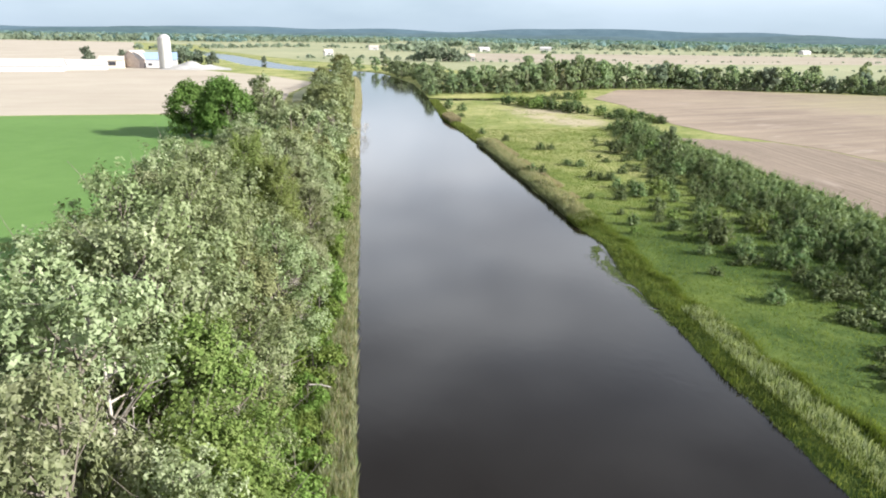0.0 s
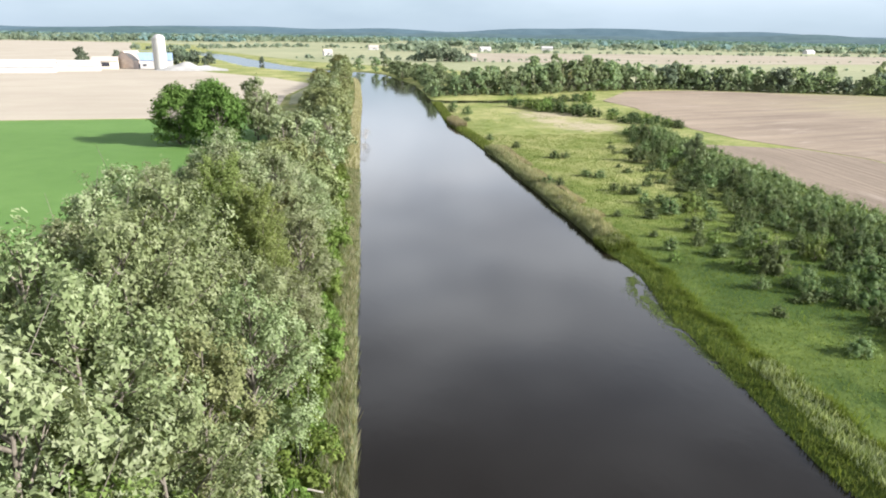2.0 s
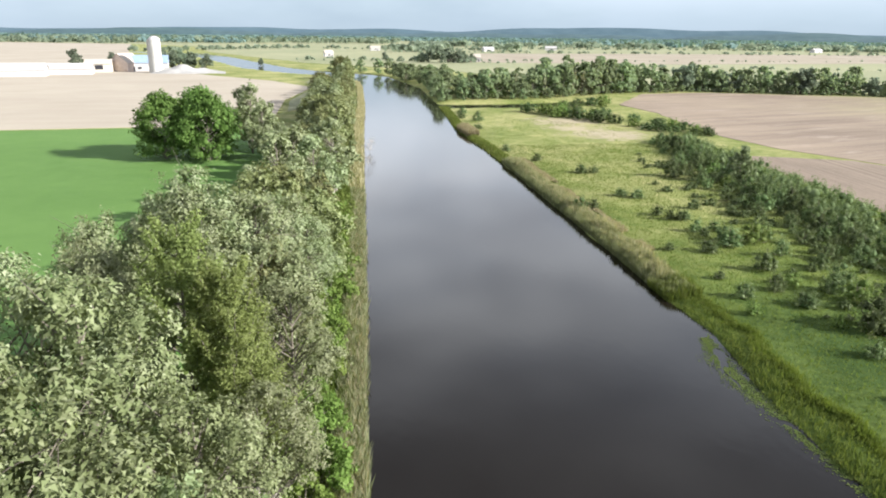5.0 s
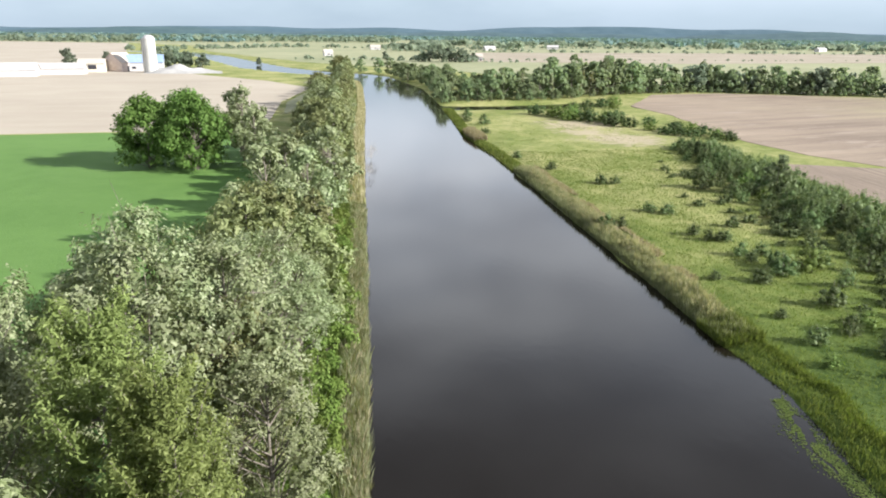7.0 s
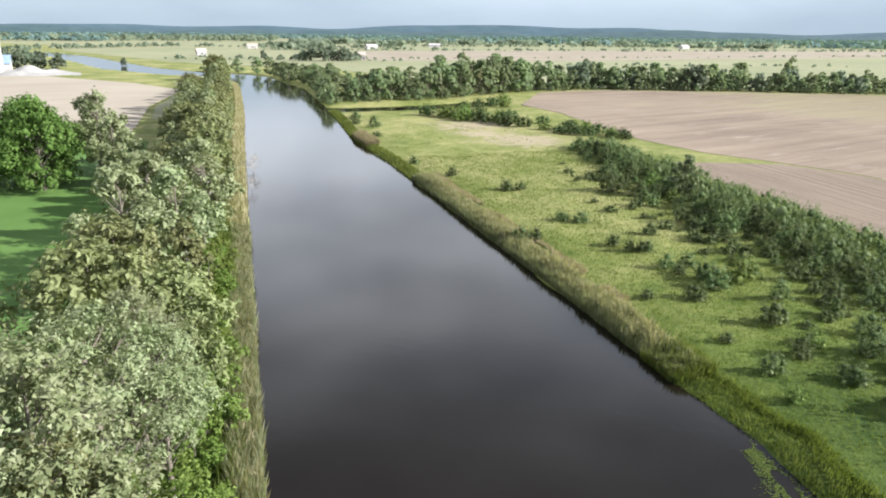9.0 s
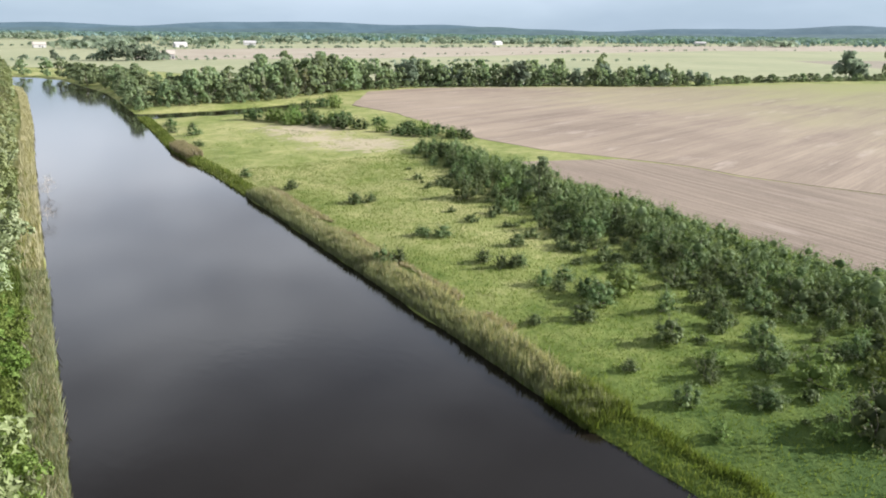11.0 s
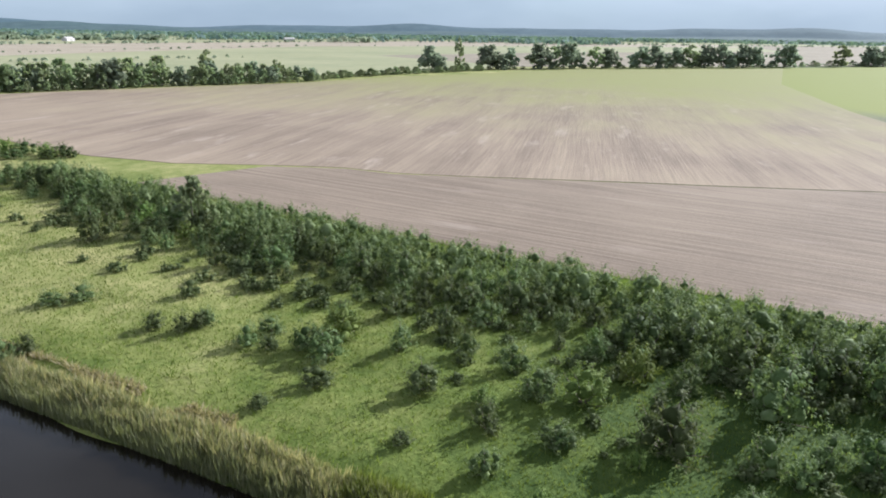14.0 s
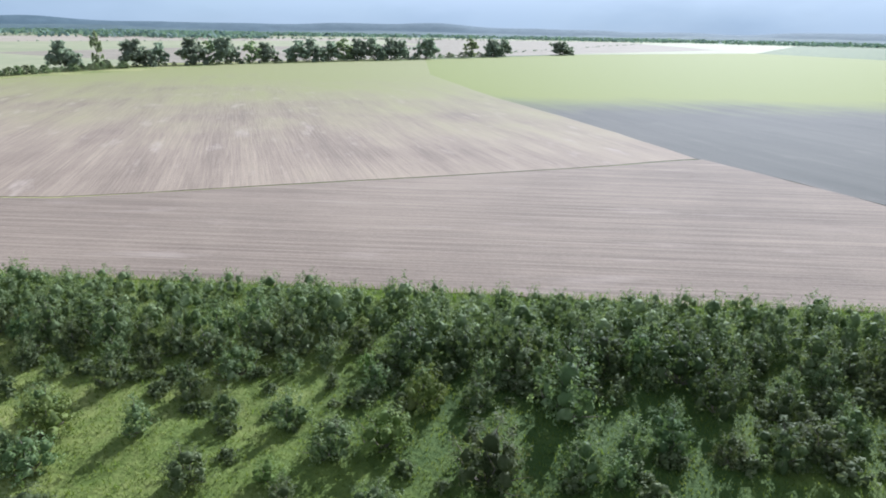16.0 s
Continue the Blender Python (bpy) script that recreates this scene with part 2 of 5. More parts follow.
def water_mat():
    m, n, l, out = base_mat("river_water")
    p = n.new("ShaderNodeBsdfPrincipled")
    p.inputs["Base Color"].default_value = (0.0110, 0.0088, 0.0062, 1)
    p.inputs["Roughness"].default_value = 0.07
    p.inputs["IOR"].default_value = 1.33
    v = mapped(n, l, (1.0, 0.55, 1.0), 0.25)
    a = noise_node(n, l, v, 1.3, 3, 0.5)
    b = noise_node(n, l, v, 5.5, 3, 0.55)
    c = noise_node(n, l, mapped(n, l), 0.05, 2, 0.5)
    rip = math_node(n, l, "ADD", a.outputs["Fac"], math_node(n, l, "MULTIPLY", b.outputs["Fac"], 0.35))
    rip = math_node(n, l, "MULTIPLY", rip, c.outputs["Fac"])
    bp = n.new("ShaderNodeBump")
    bp.inputs["Strength"].default_value = 0.12
    bp.inputs["Distance"].default_value = 0.08
    l.new(rip, bp.inputs["Height"])
    l.new(bp.outputs[0], p.inputs["Normal"])
    l.new(p.outputs[0], out.inputs["Surface"])
    return m


M_WATER = water_mat()
M_GROUND = grass_mat("meadow_grass", [(0.30, (0.048, 0.082, 0.016)), (0.44, (0.115, 0.155, 0.032)), (0.54, (0.195, 0.222, 0.062)), (0.68, (0.35, 0.335, 0.14))], lush=(70, 135), spots=((63, 229, 14), (66, 201, 13), (60, 213, 8)))
M_CROP = grass_mat("young_green_crop", [(0.35, (0.095, 0.180, 0.042)), (0.65, (0.135, 0.235, 0.060))], 0.03, 4.0, 0.4)
M_FIELD_FARM = field_mat("pale_dry_soil", (0.35, 0.300, 0.235), (0.45, 0.395, 0.315), (0.30, 0.33, 0.14), 4000, 5000, radians(5), 6.0, 0, 0.2)
M_FIELD_A = field_mat("tilled_soil_rows", (0.205, 0.160, 0.122), (0.345, 0.275, 0.205), (0.238, 0.242, 0.092), 130, 400, radians(15.7), 7.0, 0, 0.45)
M_FIELD_B = field_mat("tilled_soil_near", (0.150, 0.116, 0.090), (0.30, 0.240, 0.182), (0.2, 0.2, 0.1), 4000, 5000, radians(85.6), 1.1, 0, 0.35, (0.33, 0.27, 0.22))
# dark soil tones paint a cloud shadow, with its soft edge at the crop
M_FIELD_C = field_mat("cloud_shaded_soil_and_crop", (0.085, 0.085, 0.075), (0.12, 0.115, 0.10), (0.205, 0.228, 0.055), 225, 300, radians(14), 6.0, 0, 0.35, (0.15, 0.14, 0.12))
M_FAR_TAN = field_mat("far_pale_stubble", (0.29, 0.245, 0.185), (0.39, 0.34, 0.26), (0.3, 0.3, 0.15), 9000, 9900, radians(10), 20.0, patch=(0.40, 0.355, 0.27))
M_FAR_EAST = field_mat("dry_eastern_plain", (0.22, 0.19, 0.14), (0.30, 0.262, 0.20), (0.3, 0.3, 0.15), 9000, 9900, radians(10), 20.0, patch=(0.31, 0.28, 0.21))
# pale pasture, lightened further in its colour for distance haze
M_FAR_GREEN = grass_mat("hazed_far_pasture", [(0.35, (0.235, 0.255, 0.14)), (0.65, (0.35, 0.34, 0.205))], 0.008, 0.2, 0.2)
# forest tinted blue here, distance haze being part of the base colour
M_RIDGE = plain_mat("haze_blue_forest_ridge", (0.048, 0.090, 0.115), (0.090, 0.142, 0.172), 0.012, 1.0, 0)
M_RIDGE_NEAR = plain_mat("haze_blue_wooded_rise", (0.034, 0.070, 0.080), (0.078, 0.128, 0.135), 0.02, 1.0, 0)
M_BARK = plain_mat("grey_bark", (0.10, 0.085, 0.065), (0.24, 0.21, 0.17), 3.0, 0.9, 0.4)
M_BARK_PALE = plain_mat("weathered_bare_wood", (0.30, 0.26, 0.22), (0.50, 0.46, 0.40), 3.0, 0.9, 0.3)
M_LEAF_POPLAR = leaf_mat("silver_poplar_leaves", (0.095, 0.130, 0.050), (0.235, 0.27, 0.135), (0.45, 0.47, 0.31))
M_LEAF_SILVER = leaf_mat("silver_green_leaves", (0.075, 0.105, 0.040), (0.205, 0.245, 0.11), (0.40, 0.43, 0.26))
M_LEAF_ASH = leaf_mat("ash_leaves", (0.065, 0.110, 0.022), (0.155, 0.22, 0.055), (0.30, 0.35, 0.13))
M_LEAF_OLIVE = leaf_mat("olive_green_leaves", (0.098, 0.116, 0.046), (0.212, 0.236, 0.100), (0.375, 0.39, 0.205))
M_LEAF_LIME = leaf_mat("bright_green_leaves", (0.07, 0.115, 0.02), (0.145, 0.205, 0.042), (0.25, 0.31, 0.095))
M_LEAF_WILLOW = leaf_mat("field_tree_leaves", (0.050, 0.100, 0.020), (0.110, 0.195, 0.042), (0.21, 0.30, 0.090))
M_LEAF_DARK = leaf_mat("dark_green_leaves", (0.036, 0.062, 0.020), (0.086, 0.126, 0.046), (0.21, 0.26, 0.115), 0.36, 0.7, 0.6)
M_LEAF_PINE = leaf_mat("pine_needles", (0.10, 0.135, 0.040), (0.22, 0.27, 0.085), (0.37, 0.42, 0.17), 0.42)
M_LEAF_SHRUB = leaf_mat("shrub_leaves", (0.046, 0.072, 0.024), (0.126, 0.172, 0.066), (0.38, 0.43, 0.24), 0.38, 0.7, 0.75)
# lightened leaf colour for the tree line, to paint the haze before it
M_LEAF_MID = leaf_mat("hazed_tree_line_leaves", (0.165, 0.215, 0.115), (0.28, 0.345, 0.190), (0.42, 0.47, 0.29), 0.6, glow=(1.0, 1.0, 0.8))
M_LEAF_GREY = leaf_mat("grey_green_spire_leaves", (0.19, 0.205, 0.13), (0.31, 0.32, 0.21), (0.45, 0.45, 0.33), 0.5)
# greyer, paler leaves: haze over the far trees is in the colour
M_LEAF_FAR = leaf_mat("hazed_distant_leaves", (0.16, 0.205, 0.145), (0.265, 0.32, 0.225), (0.39, 0.44, 0.32), 0.64, glow=(1.0, 1.0, 0.95))
# forest leaves shifted to blue-green, with the air's haze in their colour
M_LEAF_HAZE = leaf_mat("haze_blue_forest_leaves", (0.085, 0.140, 0.135), (0.135, 0.205, 0.195), (0.215, 0.285, 0.26), 0.4)
M_REED = leaf_mat("dry_reed_stems", (0.17, 0.165, 0.085), (0.33, 0.295, 0.185), (0.55, 0.47, 0.36), 0.5)
M_REED_GREEN = leaf_mat("grey_green_reed_stems", (0.100, 0.125, 0.055), (0.245, 0.275, 0.150), (0.48, 0.49, 0.335), 0.5)
M_GRASS = leaf_mat("meadow_grass_blades", (0.068, 0.112, 0.018), (0.128, 0.178, 0.036), (0.215, 0.250, 0.078), 0.5)
M_SEDGE = leaf_mat("green_sedge_blades", (0.062, 0.100, 0.020), (0.142, 0.188, 0.044), (0.27, 0.30, 0.10), 0.5)


# ---- helpers of this place ----
def mesh_from(name, verts, faces, material, smooth=False):
    me = bpy.data.meshes.new(name)
    v = np.asarray(verts, dtype=np.float32).reshape(-1, 3)
    f = np.asarray(faces, dtype=np.int32)
    k = f.shape[1]
    me.vertices.add(len(v))
    me.vertices.foreach_set("co", v.ravel())
    me.loops.add(f.size)
    me.loops.foreach_set("vertex_index", f.ravel())
    me.polygons.add(len(f))
    me.polygons.foreach_set("loop_start", np.arange(0, f.size, k, dtype=np.int32))
    me.polygons.foreach_set("loop_total", np.full(len(f), k, dtype=np.int32))
    me.update(calc_edges=True)
    me.materials.append(material)
    if smooth:
        me.polygons.foreach_set("use_smooth", np.ones(len(f), dtype=bool))
    return me


def part_mesh(name, me, parent, label=""):
    ob = new(name, me)
    ob.parent = parent
    if label:
        ob["label"] = label
    return ob


def part(name, bm, material, parent, label=""):
    me = bpy.data.meshes.new(name)
    bm.to_mesh(me)
    bm.free()
    me.materials.append(material)
    return part_mesh(name, me, parent, label)


def tube(points, radii, sides=6):
    """Vertices and quads of a tapered limb along points."""
    pts = np.asarray(points, float)
    n = len(pts)
    vs, fs = [], []
    for i in range(n):
        d = pts[min(i + 1, n - 1)] - pts[max(i - 1, 0)]
        d /= np.linalg.norm(d) + 1e-9
        a = np.cross(d, (0.31, 0.95, 0.05))
        a /= np.linalg.norm(a) + 1e-9
        b = np.cross(d, a)
        for k in range(sides):
            q = 2 * math.pi * k / sides
            vs.append(pts[i] + radii[i] * (math.cos(q) * a + math.sin(q) * b))
    for i in range(n - 1):
        for k in range(sides):
            k2 = (k + 1) % sides
            fs.append((i * sides + k, i * sides + k2, (i + 1) * sides + k2, (i + 1) * sides + k))
    return vs, fs


def tubes_mesh(name, limbs, material):
    vs, fs = [], []
    for pts, rad, sides in limbs:
        v, f = tube(pts, rad, sides)
        o = len(vs)
        vs += v
        fs += [tuple(i + o for i in q) for q in f]
    return mesh_from(name, np.array(vs), np.array(fs), material, True)


def leaves_mesh(name, centres, sizes, normals, rng, material, ratio=0.75, masses=(), core=0.66):
    """One leaf at each centre, roughly facing its normal."""
    n = len(centres)
    nrm = normals / (np.linalg.norm(normals, axis=1, keepdims=True) + 1e-9)
    a = np.cross(nrm, rng.normal(size=(n, 3)))
    a /= np.linalg.norm(a, axis=1, keepdims=True) + 1e-9
    b = np.cross(nrm, a)
    s = sizes[:, None]
    v = np.stack([centres - a * s - b * s * ratio * 0.5, centres + b * s * ratio + nrm * s * 0.2, centres + a * s - b * s * ratio * 0.4], 1)
    v = v.reshape(-1, 3)
    f = np.arange(3 * n).reshape(n, 3)
    if len(masses):
        # the shaded inner foliage of each mass, a lumpy five-sided shell
        ring = [(0.7, -0.7), (1.0, -0.05), (0.5, 0.85)]
        vs, fs = [v], [f]
        tri = []
        for a5 in range(2):
            for q in range(5):
                p, r = 5 * a5 + q, 5 * a5 + (q + 1) % 5
                tri += [(p, r, r + 5), (p, r + 5, p + 5)]
        tri = np.array(tri + [(10, 11, 12), (10, 12, 13), (10, 13, 14)])
        shell = np.array([(r * math.cos(q * math.pi / 2.5), r * math.sin(q * math.pi / 2.5), h) for r, h in ring for q in range(5)])
        for j, (c, lr) in enumerate(masses):
            p = c + shell * (lr * core * (1 + 0.25 * rng.normal(size=15)))[:, None]
            p[:, 2] = np.maximum(p[:, 2], 0.02)
            vs.append(p)
            fs.append(tri + len(v) + 15 * j)
        v, f = np.concatenate(vs), np.concatenate(fs)
    return mesh_from(name, v, f, material)


def crown_lobes(rng, height, base, radius, count, shape, lobe=1.0):
    """Centres and radii of the leafy masses that make up a crown."""
    out = []
    for i in range(count):
        q = rng.uniform(0, 1)
        z = base + (height - base) * (0.08 + 0.84 * q)
        if shape == "round":
            r = radius * math.sqrt(max(0.05, 1 - (2 * q - 0.85) ** 2 * 0.9))
        elif shape == "bush":
            q = q ** 1.25
            z = height * (0.10 + 0.80 * q)
            r = radius * math.sqrt(max(0.04, 1.02 - q * q))
        elif shape == "cone":
            r = radius * (1.02 - 0.92 * q)
        else:
            r = radius * (0.75 + 0.25 * math.sin(3.0 * q + 0.6)) * (1.0 if q < 0.7 else 1.25 - 0.75 * (q - 0.35))
        an = rng.uniform(0, 2 * math.pi)
        d = r * (0.35 + 0.6 * math.sqrt(rng.uniform(0, 1)))
        lr = (0.24 + 0.16 * rng.uniform()) * radius * lobe * (1.0 if shape != "cone" else 0.75)
        out.append((np.array([d * math.cos(an), d * math.sin(an), z]), lr))
    out.append((np.array([0, 0, height - 0.22 * radius]), 0.3 * radius))
    return out


def tree_proto(seed, height, base, radius, lobes, leaves, leaf, mat, shape="round", bark=None, droop=0.0, twig=0, lobe=1.0, flutter=0.5, core=0.5, bunch=14, fill=0.12):
    """Trunk-and-limb mesh and crown mesh of one tree."""
    rng = np.random.default_rng(seed)
    lob = crown_lobes(rng, height, base, radius, lobes, shape, lobe)
    top = max(c[2] + 0.9 * lr for c, lr in lob)
    lob = [(c * np.array([1, 1, height / top]), lr) for c, lr in lob]
    limbs = []
    lean = rng.normal(size=2) * 0.03 * height
    trunk_pts = [(0, 0, -0.3), (lean[0] * 0.2, lean[1] * 0.2, height * 0.3), (lean[0] * 0.6, lean[1] * 0.6, height * 0.62), (lean[0], lean[1], height * 0.93)]
    r0 = 0.017 * height
    limbs.append((trunk_pts, (r0, r0 * 0.75, r0 * 0.42, r0 * 0.1), 8))
    tp = np.array(trunk_pts)
    for c, lr in lob:
        zt = max(base * 0.7, c[2] - 0.9 * math.hypot(c[0], c[1]) - 0.4)
        q = np.array([np.interp(zt, tp[:, 2], tp[:, 0]), np.interp(zt, tp[:, 2], tp[:, 1]), zt])
        mid = q * 0.45 + c * 0.55 + np.array([0, 0, -0.1 * lr])
        limbs.append(((q, mid, c), (r0 * 0.30, r0 * 0.16, r0 * 0.05), 4 if height > 12 else 3))
        for _ in range(twig):
            e = c + rng.normal(size=3) * lr * 0.8
            limbs.append(((mid, (mid + e) / 2 + rng.normal(size=3) * 0.1, e), (r0 * 0.14, r0 * 0.09, r0 * 0.03), 3))
    trunk = tubes_mesh("trunk", limbs, bark or M_BARK)
    tot = sum(lr ** 2 for _, lr in lob)
    cs, ns = [], []
    for c, lr in lob:
        k = max(6, int(leaves * lr ** 2 / tot))
        # sprays: small bunches on the skin of the mass
        ks = max(3, k // bunch)
        d = rng.normal(size=(ks, 3))
        d /= np.linalg.norm(d, axis=1, keepdims=True)
        d[:, 2] = np.where(d[:, 2] < -0.45, -d[:, 2], d[:, 2])
        pos = c + d * lr * (0.72 + 0.36 * rng.uniform(size=(ks, 1))) * np.array([1, 1, 0.85])
        w = rng.integers(0, ks, k)
        off = rng.normal(size=(k, 3)) * lr * 0.14
        cs.append(pos[w] + off - np.array([0, 0, droop]) * rng.uniform(size=(k, 1)))
        ns.append(d[w] + rng.normal(size=(k, 3)) * flutter + np.array([0, 0, 0.35]))
    cs, ns = np.concatenate(cs), np.concatenate(ns)
    cs[:, 2] = np.maximum(cs[:, 2], 0.05)
    sizes = leaf * (0.65 + 0.7 * rng.uniform(size=len(cs)))
    # broader leaves in the shaded heart of each mass
    k = int(leaves * fill)
    if k:
        w = rng.choice(len(lob), k, p=np.array([lr ** 2 for _, lr in lob]) / tot)
        lc, ll = np.array([c for c, _ in lob])[w], np.array([lr for _, lr in lob])[w]
        d = rng.normal(size=(k, 3))
        d /= np.linalg.norm(d, axis=1, keepdims=True)
        inner = lc + d * (ll * rng.uniform(0.2, 0.62, k))[:, None]
        inner[:, 2] = np.maximum(inner[:, 2], 0.1)
        cs, ns = np.concatenate([cs, inner]), np.concatenate([ns, d + rng.normal(size=(k, 3)) * 0.4])
        sizes = np.concatenate([sizes, leaf * 1.35 * (0.7 + 0.6 * rng.uniform(size=k))])
    crown = leaves_mesh("crown", cs, sizes, ns, rng, mat, 0.75, lob if core else (), core)
    return trunk, crown


def pine_proto(seed, height, radius, mat):
    """A pine: whorls of upswept boughs, each set with tufts of needles."""
    rng = np.random.default_rng(seed)
    limbs = [([(0, 0, -0.3), (0.05, 0, height * 0.5), (0, 0.05, height)], (0.012 * height, 0.007 * height, 0.001 * height), 7)]
    cs, ns = [], []
    z = 0.14 * height
    while z < 0.97 * height:
        q = z / height
        reach = radius * (1.08 - q) ** 0.75
        for _ in range(int(rng.integers(4, 7))):
            a = rng.uniform(0, 6.28)
            r = reach * rng.uniform(0.7, 1.1)
            d = np.array([math.cos(a), math.sin(a), 0])
            e = d * r + np.array([0, 0, z + r * (0.6 + 0.9 * q)])
            mid = d * r * 0.55 + np.array([0, 0, z + r * 0.12])
            limbs.append((((0, 0, z), mid, e), (0.004 * height, 0.0025 * height, 0.0006 * height), 3))
            for side in range(4):
                k = int(150 * (0.4 + r / radius))
                t = rng.uniform(0.3, 1.0, k)[:, None]
                p = np.where(t < 0.55, mid * (t / 0.55) + np.array([0, 0, z]) * (1 - t / 0.55), mid + (e - mid) * ((t - 0.55) / 0.45))
                off = np.cross(d, (0, 0, 1)) * (side - 1.5) * 0.2 * r * t * rng.uniform(0.5, 1.2)
                cs.append(p + off + rng.normal(size=(k, 3)) * np.array([0.13, 0.13, 0.09]))
                ns.append(rng.normal(size=(k, 3)) * 0.6 + np.array([0, 0, 0.6]) + d * 0.3)
        z += height * 0.066
    cs, ns = np.concatenate(cs), np.concatenate(ns)
    crown = leaves_mesh("crown", cs, 0.115 * (0.7 + 0.6 * rng.uniform(size=len(cs))), ns, rng, mat, 0.4)
    return tubes_mesh("trunk", limbs, M_BARK), crown


def plant(name, proto, x, y, z, turn, size, label, category, group="", wide=1.0):
    ob = new(name)
    ob.matrix_world = pose(x, y, z, 0, 0, turn) @ Matrix.Diagonal((size * wide, size * wide, size, 1))
    part_mesh("trunk", proto[0], ob)
    part_mesh("crown", proto[1], ob)
    return tagged(ob, label, category, group)


def sheet(name, outline, z, material, label, step=6.0, rough_edge=0.6, seed=3):
    """A flat layer of soil or crop with a slightly uneven edge."""
    pts = []
    n = len(outline)
    for i in range(n):
        a, b = Vector(outline[i]), Vector(outline[(i + 1) % n])
        k = max(1, min(80, int((b - a).length / step)))
        for j in range(k):
            p = a.lerp(b, j / k)
            q = Vector((p.x * 0.13, p.y * 0.13, seed))
            pts.append((p.x + rough_edge * noise.noise(q), p.y + rough_edge * noise.noise(q + Vector((9, 4, 2)))))
    bm = bmesh.new()
    top = [bm.verts.new((x, y, z)) for x, y in pts]
    low = [bm.verts.new((x, y, z - 0.6)) for x, y in pts]
    f = bm.faces.new(top)
    for i in range(len(pts)):
        j = (i + 1) % len(pts)
        bm.faces.new((top[i], low[i], low[j], top[j]))
    bmesh.ops.recalc_face_normals(bm, faces=bm.faces)
    bmesh.ops.triangulate(bm, faces=[f])
    me = bpy.data.meshes.new(name)
    bm.to_mesh(me)
    bm.free()
    me.materials.append(material)
    return tagged(new(name, me), label, "field", kind="structure")


# ---- the river and the ground ----
LEFT_BANK = [(-0.8, -120), (-0.3, 33), (0.3, 70), (1.2, 110), (2.0, 150), (2.9, 190), (3.8, 230), (5.2, 270), (6.3, 360), (5.0, 425), (-4, 462), (-30, 485), (-75, 560), (-105, 655), (-150, 790), (-205, 905), (-330, 985), (-700, 1050)]
RIGHT_BANK = [(-690, 1080), (-310, 1015), (-178, 925), (-122, 800), (-78, 668), (-48, 580), (-12, 512), (12, 490), (23, 462), (29.5, 410), (34, 371), (33, 303), (31.2, 258), (28.7, 215), (30.3, 185), (30.6, 165), (30.7, 146), (30.8, 121), (30.9, 104), (30.8, 89), (31.5, 80), (29.6, 70), (29.1, 56), (28.2, 45), (28.1, 33), (27.4, 10), (26.5, -120)]
INLET = [(26, 284), (40, 281), (56, 282), (74, 286), (90, 292)]


def seg_dist(px, py, pts, closed):
    d = np.full(px.shape, 1e9)
    inside = np.zeros(px.shape, bool)
    n = len(pts)
    for i in range(n if closed else n - 1):
        (ax, ay), (bx, by) = pts[i], pts[(i + 1) % n]
        ex, ey = bx - ax, by - ay
        t = np.clip(((px - ax) * ex + (py - ay) * ey) / (ex * ex + ey * ey), 0, 1)
        d = np.minimum(d, np.hypot(px - ax - t * ex, py - ay - t * ey))
        if closed:
            c = ((ay > py) != (by > py))
            with np.errstate(divide="ignore", invalid="ignore"):
                c &= px < (bx - ax) * (py - ay) / (by - ay) + ax
            inside ^= c
    return d, inside


def shore(px, py):
    """Metres from the water's edge, below nought in the water."""
    px, py = np.asarray(px, float), np.asarray(py, float)
    wob = 0.22 * np.sin(py * 0.31 + px * 0.05) * np.sin(py * 0.083 + 1.3) + 0.10 * np.sin(py * 1.13 + 2.0 + 1.7 * np.sin(py * 0.37))
    d, ins = seg_dist(px, py, LEFT_BANK + RIGHT_BANK, True)
    d = np.where(ins, -d, d)
    e, _ = seg_dist(px, py, INLET, False)
    return np.minimum(d, e - 7.5) + wob


def ground_height(px, py):
    d = shore(px, py)
    h = np.where(d < 1.6, d * 0.26, 0.416 + 0.39 * (1 - np.exp(-np.maximum(d - 1.6, 0) / 5)))
    h = np.maximum(h, -1.2)
    rough = np.exp(-np.maximum(d - 40, 0) / 15) * (d > 0)
    h = h + rough * np.minimum(d, 1.5) * 0.04 * (np.sin(px * 0.7 + 1.3 * np.sin(py * 0.23)) + np.sin(py * 0.53 + 1.7 * np.sin(px * 0.31)))
    return np.minimum(h, 0.86)


def spans(*rows):
    out = []
    for a, b, step in rows:
        out.append(np.arange(a, b - 1e-6, step))
    return np.concatenate(out + [np.array([rows[-1][1]])])


GX = spans((-5200, -1000, 600), (-1000, -220, 30), (-220, -40, 7), (-40, -8, 2), (-8, 38, 0.6), (38, 80, 1.3), (80, 260, 8), (260, 1000, 60), (1000, 5200, 600))
GY = spans((-3000, -200, 400), (-200, 0, 10), (0, 20, 2), (20, 230, 1.0), (230, 530, 2.5), (530, 1100, 10), (1100, 2000, 80), (2000, 5200, 400))
gx, gy = np.meshgrid(GX, GY)
gz = ground_height(gx, gy)
gi = np.arange(gx.size).reshape(gx.shape)
gf = np.stack([gi[:-1, :-1], gi[:-1, 1:], gi[1:, 1:], gi[1:, :-1]], -1).reshape(-1, 4)
ground = new("ground", mesh_from("ground", np.stack([gx, gy, gz], -1).reshape(-1, 3), gf, M_GROUND, True))
tagged(ground, "rough green river plain reaching to the horizon", "ground", kind="structure")

bm = bmesh.new()
loop = [(-9, -130), (-9, 400), (-45, 440), (-110, 560), (-230, 890), (-720, 1030), (-720, 1110), (-160, 960), (-30, 600), (45, 500), (50, 400), (46, 310), (100, 310), (100, 270), (45, 262), (40, -130)]
